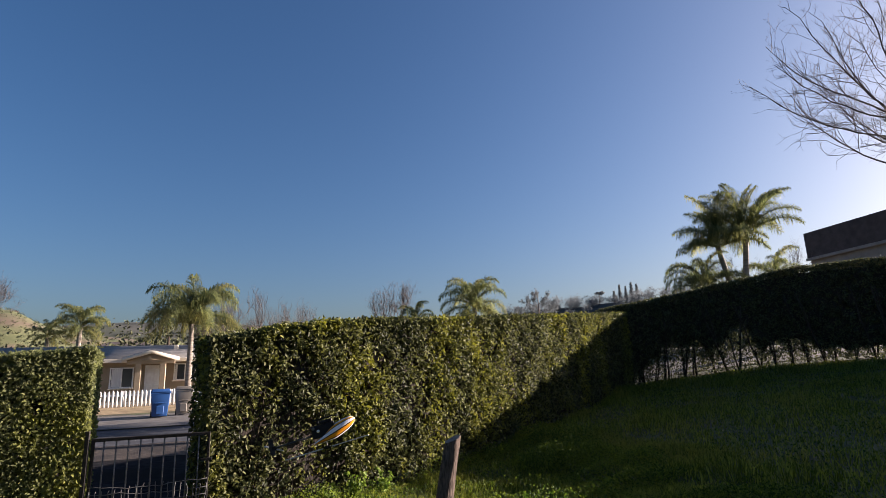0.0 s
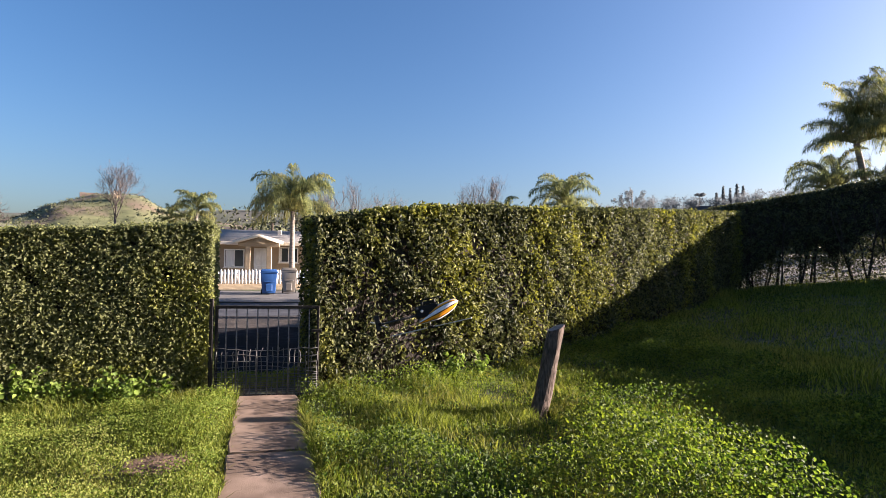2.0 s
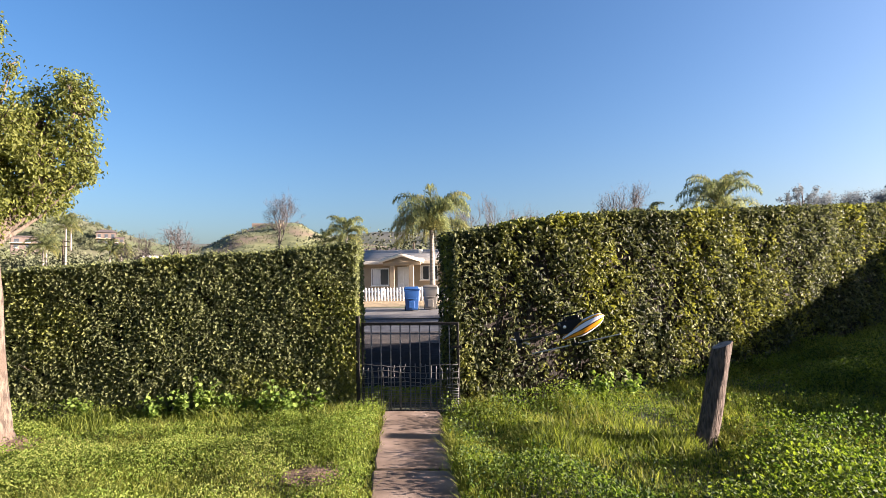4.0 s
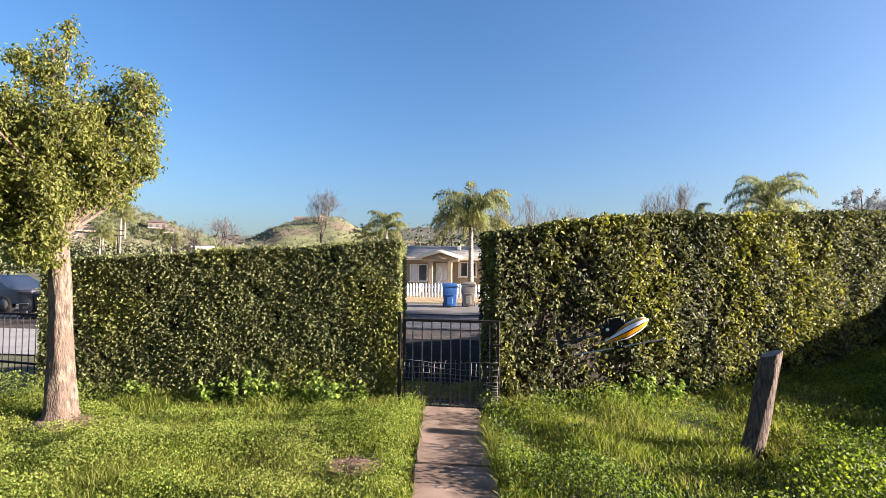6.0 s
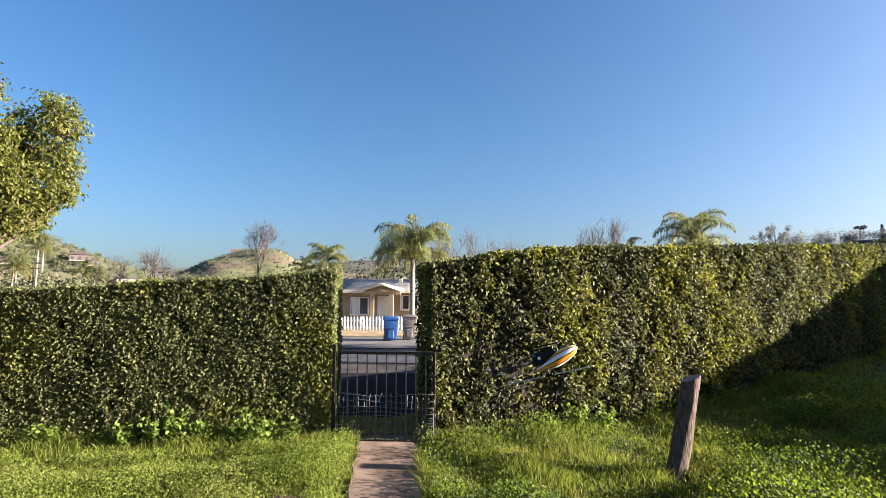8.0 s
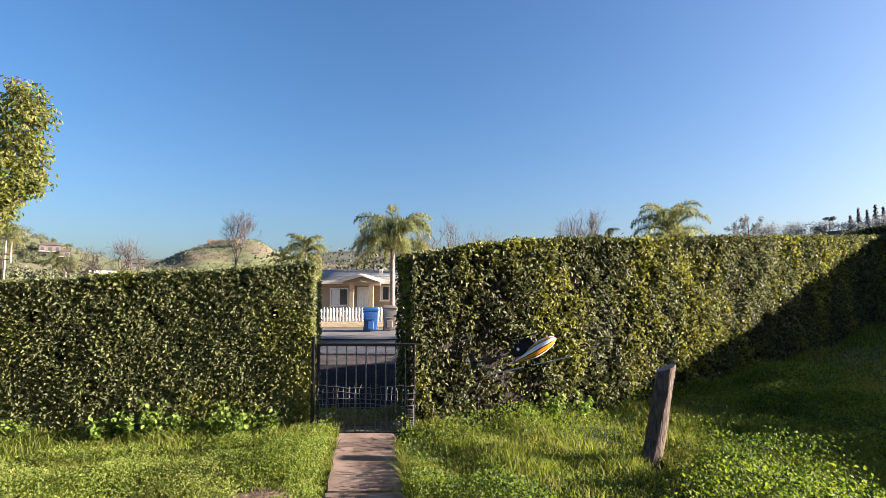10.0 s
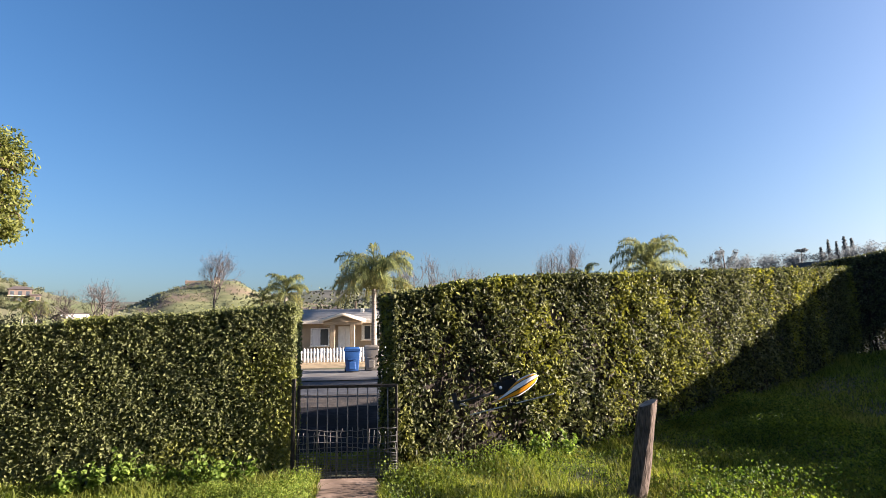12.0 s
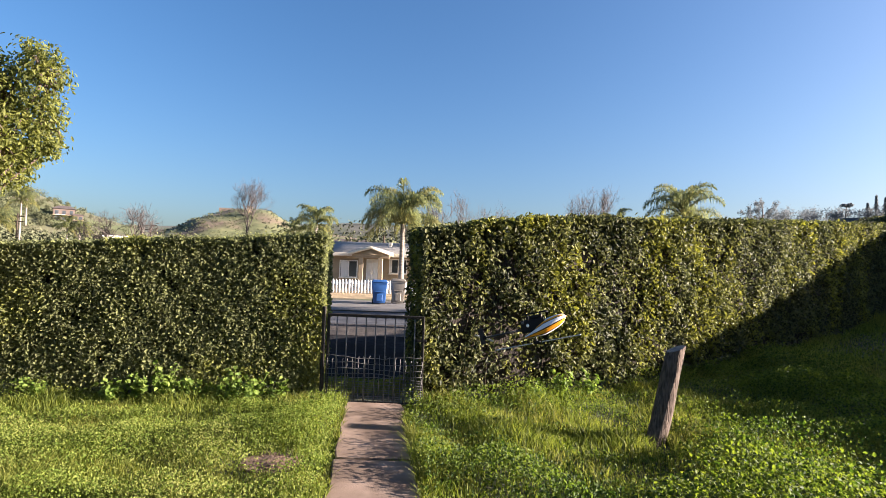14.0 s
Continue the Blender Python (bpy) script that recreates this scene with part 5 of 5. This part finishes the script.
umbrella = thing("umbrella_pine", "lone flat-crowned tree on the ridge", "tree", (155.0, 206.7, 27.2))
part("trunk", tube([(0, 0, -2), (0.3, 0, 3), (0.8, 0, 5.2)], [0.3, 0.22, 0.15], 6), M_BARE_D, umbrella)
tagged(part("crown", clumps([(0.8, 0, 4.6), (2.0, 0, 4.9), (-0.6, 0, 4.8)], [1.1, 1.2, 1.0], 0.7, 90, 88, 0.4), M_FAR_HAZE, umbrella), kind="stuff")


# airy grey-green tree that stands over the hedge
airy = thing("airy_tree", "airy grey-green evergreen tree beyond the hedge", "tree", (56.2, 94.5, 5.0))
r = np.random.default_rng(29)
part("trunk", tube([(0, 0, -5), (0.2, 0, 4), (0, 0, 10.5)], [0.4, 0.25, 0.06], 7), M_BARE_D, airy, "", True)
tips_ = []
for k in range(13):
    a, z = k * 2.4, 2.0 + 0.62 * k
    reach_ = 3.6 * (1 - (k / 14) ** 1.6) + 0.4
    way = np.array([math.cos(a), math.sin(a), 0.55])
    g = Geo()
    grow(g, (0, 0, z), way, reach_, 0.07, 2, r, 0.45, 0.2, (2, 4), tips_, 0.55, 4)
    part("limb", g, M_BARE_D, airy)
P = np.repeat(np.array(tips_), 5, 0)
P = P + r.normal(0, 0.16, P.shape)
tagged(part("crown", leaves(P, r.normal(size=P.shape), 0.3, 0.12, 1.0, 29), M_FAR_HAZE, airy), kind="stuff")


# utility poles
def utility_pole(at, h, label="wooden utility pole with crossarm", arms=True):
    p = thing("utility_pole", label, "pole", at, "utility poles")
    part("shaft", tube([(0, 0, -0.5), (0, 0, h)], [0.17, 0.12], 8), M_TWIG, p)
    for z in (h - 0.5, h - 1.3) if arms else ():
        part("crossarm", bevelled(-1.1, 1.1, -0.06, 0.06, z, z + 0.14, 0.01), M_TWIG, p)
    for x in (-0.95, -0.5, 0.5, 0.95) if arms else (0.0,):
        part("insulator", tube([(x, 0, h - 0.36), (x, 0, h - 0.2)], 0.05, 6), M_CONC, p)


utility_pole((-52.8, 96.7, 0.2), 8.6)
utility_pole((-66.0, 83.0, 0.2), 8.4)
utility_pole((-6.9, 62.0, 0.3), 5.3, "thin wooden pole behind the house", False)
utility_pole((81.0, 88.3, 6.0), 8.3, "dark wooden pole beyond the hedge", False)


# far houses
def far_house(at, w, d, h, turn, wall, label, floors=2, flat=True):
    hs = thing("hillside_house", label, "house", at)
    hs.rotation_euler = (0, 0, radians(turn))
    part("wall", bevelled(-w / 2, w / 2, -d / 2, d / 2, -3, h, 0.1), wall, hs)
    if flat:
        part("roof", bevelled(-w / 2 - 0.4, w / 2 + 0.4, -d / 2 - 0.4, d / 2 + 0.4, h, h + 0.5, 0.08), M_DKWALL, hs)
    else:
        bm = bevelled(-w / 2 - 0.6, w / 2 + 0.6, -d / 2 - 0.6, d / 2 + 0.6, h, h + 1.8, 0.05)
        for v in bm.verts:
            if v.co.z > h + 1:
                v.co.x *= 0.5
                v.co.y *= 0.15
        part("roof", bm, M_DKWALL, hs)
    n = max(2, int(w / 3))
    for fl in range(floors):
        for k in range(n):
            x = -w / 2 + (k + 0.5) * w / n
            z0 = 0.5 + fl * (h - 0.3) / floors
            win = part("window", bevelled(x - 0.75, x + 0.75, -d / 2 - 0.06, -d / 2 + 0.1, z0, z0 + (h - 1.2) / floors * 0.75, 0.02), M_GLASS, hs)
            part("sill", bevelled(x - 0.9, x + 0.9, -d / 2 - 0.16, -d / 2, z0 - 0.15, z0, 0.02), M_WHITE, win)
    if floors > 1:
        part("balcony", bevelled(-w / 2 - 0.3, w / 2 + 0.3, -d / 2 - 1.4, -d / 2, h / 2 - 0.15, h / 2 + 0.15, 0.05), M_STUCCO, hs)


dg.update()
def on(x, y):
    return drop_on([(x, y)])[0][2]
far_house((-203, 286, 22.0), 9.5, 7, 6.6, 35, M_PINK, "tan hillside house with balconies", 2, False)
far_house((-196.5, 287.5, 20.0), 4.5, 6, 5.6, 35, M_PINK, "pale three-storey wing on the hillside", 2)
spots = drop_on([(-202 + 12 * r.normal(), 284 + 9 * r.normal()) for k in range(46)])
tagged(part("brush", clumps(spots, r.uniform(0.8, 2.0, len(spots)), 0.5, 110, 93), M_FAR, None, "dull green trees round the hillside house"), category="woods", kind="stuff")
far_house((-171, 197, 14.4), 10.5, 7, 4.6, 41, M_PINK, "long pinkish flat-roofed hillside house", 2)
far_house((-172, 281.5, 11.0), 12, 8, 4.2, 31, M_WHITE, "small white flat-roofed house on the slope", 1)
far_house((-182, 500, on(-182, 540) - 4), 5, 5, 2.5, 21, M_STUCCO, "small tan building below the knoll top", 1)
far_house((-15.0, 88, 0.3), 9, 7, 4.4, 8, M_DKWALL, "dark brown house among the trees", 1, False)
far_house((-26.0, 190, 5.0), 26, 9, 5.4, 8, M_WHITE, "long low white building in the distance", 1)
rim = thing("rim_wall", "low pale retaining wall round the knoll top", "wall", (-206, 556, on(-206, 556) - 0.6))
rim.rotation_euler = (0, 0, radians(21))
for x0, x1 in ((-26, -9.2), (-9, 8.8), (9, 26)):
    part("wall_panel", bevelled(x0, x1, -1, 1, -3, 1.0, 0.2), M_PINK, rim)

# ---------------------------------------------------------------- model helicopter, hovering upside down
heli = thing("model_helicopter", "radio-controlled model helicopter, orange and white canopy, hovering upside down", "model aircraft", (0.86, 5.56, 1.1))
heli.matrix_world = Matrix.Translation((0.95, 5.6, 1.1)) @ pose(0, 0, 0, 0, 0, -6) @ pose(0, 0, 0, 0, -13, 0) @ pose(0, 0, 0, 172, 0, 0)


def canopy(x0, x1, lo_, hi_, swell=1.0):
    """A strip of the canopy between two angles round its long axis."""
    n, k = 17, 7
    rows = []
    for i_ in range(n):
        f = i_ / (n - 1)
        x = x0 + (x1 - x0) * f
        taper = math.sqrt(max(0.0, 1 - (max(0.0, f - 0.5) / 0.5) ** 2.2)) * min(1.0, 0.22 + 1.7 * f)
        hh, ww = 0.07 * taper * swell + 0.003, 0.055 * taper * swell + 0.003
        zc = 0.07 - 0.135 * f
        for q in range(k):
            a = lo_ + (hi_ - lo_) * q / (k - 1)
            rows.append((x, ww * math.sin(a), zc + hh * math.cos(a)))
    V = np.array(rows)
    i2 = (np.arange(n - 1)[:, None] * k + np.arange(k - 1)[None]).ravel()
    return V, np.stack([i2, i2 + 1, i2 + k + 1, i2 + k], 1)


for a0, a1, m in ((0.0, 0.55, M_CANW), (0.55, 0.75, M_BLACK), (0.75, 1.35, M_ORANGE), (1.35, 1.5, M_BLACK), (1.5, 2.1, M_CANW), (2.1, 2.22, M_BLACK), (2.22, 2.6, M_ORANGE), (2.6, 3.142, M_CANW)):
    part("canopy_stripe", canopy(-0.15, 0.3, a0, a1), m, heli, "", True)
    part("canopy_stripe", canopy(-0.15, 0.3, -a1, -a0), m, heli, "", True)
part("frame", bevelled(-0.17, 0.08, -0.03, 0.03, -0.1, 0.03, 0.012), M_BLACK, heli)
part("motor", tube([(-0.145, -0.034, -0.075), (-0.145, 0.034, -0.075)], 0.016, 12), M_WIRE, heli, "bright metal motor", True)
part("battery", bevelled(-0.1, 0.06, -0.024, 0.024, -0.135, -0.102, 0.006), M_BLACK, heli, "black battery pack")
part("label_dot", tube([(-0.1, 0.029, -0.04), (-0.1, 0.034, -0.04)], 0.016, 12), M_CANW, heli)
part("label_dot", tube([(-0.1, -0.034, -0.04), (-0.1, -0.029, -0.04)], 0.016, 12), M_CANW, heli)
part("tail_boom", tube([(-0.1, 0, -0.01), (-0.56, 0, 0.0)], 0.011, 10), M_CARBON, heli, "black tube", True)
part("tail_case", bevelled(-0.575, -0.535, -0.016, 0.016, -0.02, 0.02, 0.004), M_BLACK, heli)
part("tail_fin", bevelled(-0.6, -0.55, 0.012, 0.016, -0.1, 0.06, 0.001), M_CARBON, heli)
for a in (0.5, 0.5 + math.pi):
    c, s = math.cos(a), math.sin(a)
    part("tail_blade", tube([(-0.56, -0.03, 0), (-0.56 + 0.05 * c, -0.032, 0.05 * s), (-0.56 + 0.1 * c, -0.03, 0.1 * s)], [0.004, 0.011, 0.007], 6), M_BLADE, heli)
part("stabiliser_brace", tube([(-0.12, 0.02, -0.05), (-0.4, 0.0, -0.005)], 0.003, 5), M_CARBON, heli)
part("mast", tube([(-0.04, 0, 0.04), (-0.04, 0, 0.15)], 0.006, 8), M_WIRE, heli)
part("rotor_head", bevelled(-0.075, -0.005, -0.02, 0.02, 0.125, 0.155, 0.006), M_BLACK, heli)
for sg in (-1, 1):
    bl = bevelled(0.05, 0.44, -0.021, 0.021, 0.136, 0.147, 0.003)
    ob = part("rotor_blade", bl, M_BLADE, heli, "grey main rotor blade")
    ob.matrix_local = Matrix.Translation((-0.04, 0, 0)) @ Matrix.Rotation(radians(12 if sg > 0 else 192), 4, "Z")
for sg in (-1, 1):
    part("skid", tube([(-0.14, sg * 0.055, -0.155), (0.1, sg * 0.055, -0.155), (0.13, sg * 0.055, -0.145)], 0.0045, 6), M_BLACK, heli)
    for x in (-0.08, 0.05):
        part("strut", tube([(x, sg * 0.018, -0.075), (x, sg * 0.04, -0.11), (x, sg * 0.055, -0.155)], 0.004, 6), M_BLACK, heli)

# plain wall added out of view behind the path; holds back sky light
back = part("unseen_wall", bevelled(-11, 6.5, -4.6, -4.2, -0.3, 4.6, 0.03), M_STUCCO, None, "plain stuccoed wall added out of view to block sky light")
tagged(back, category="wall", kind="structure")
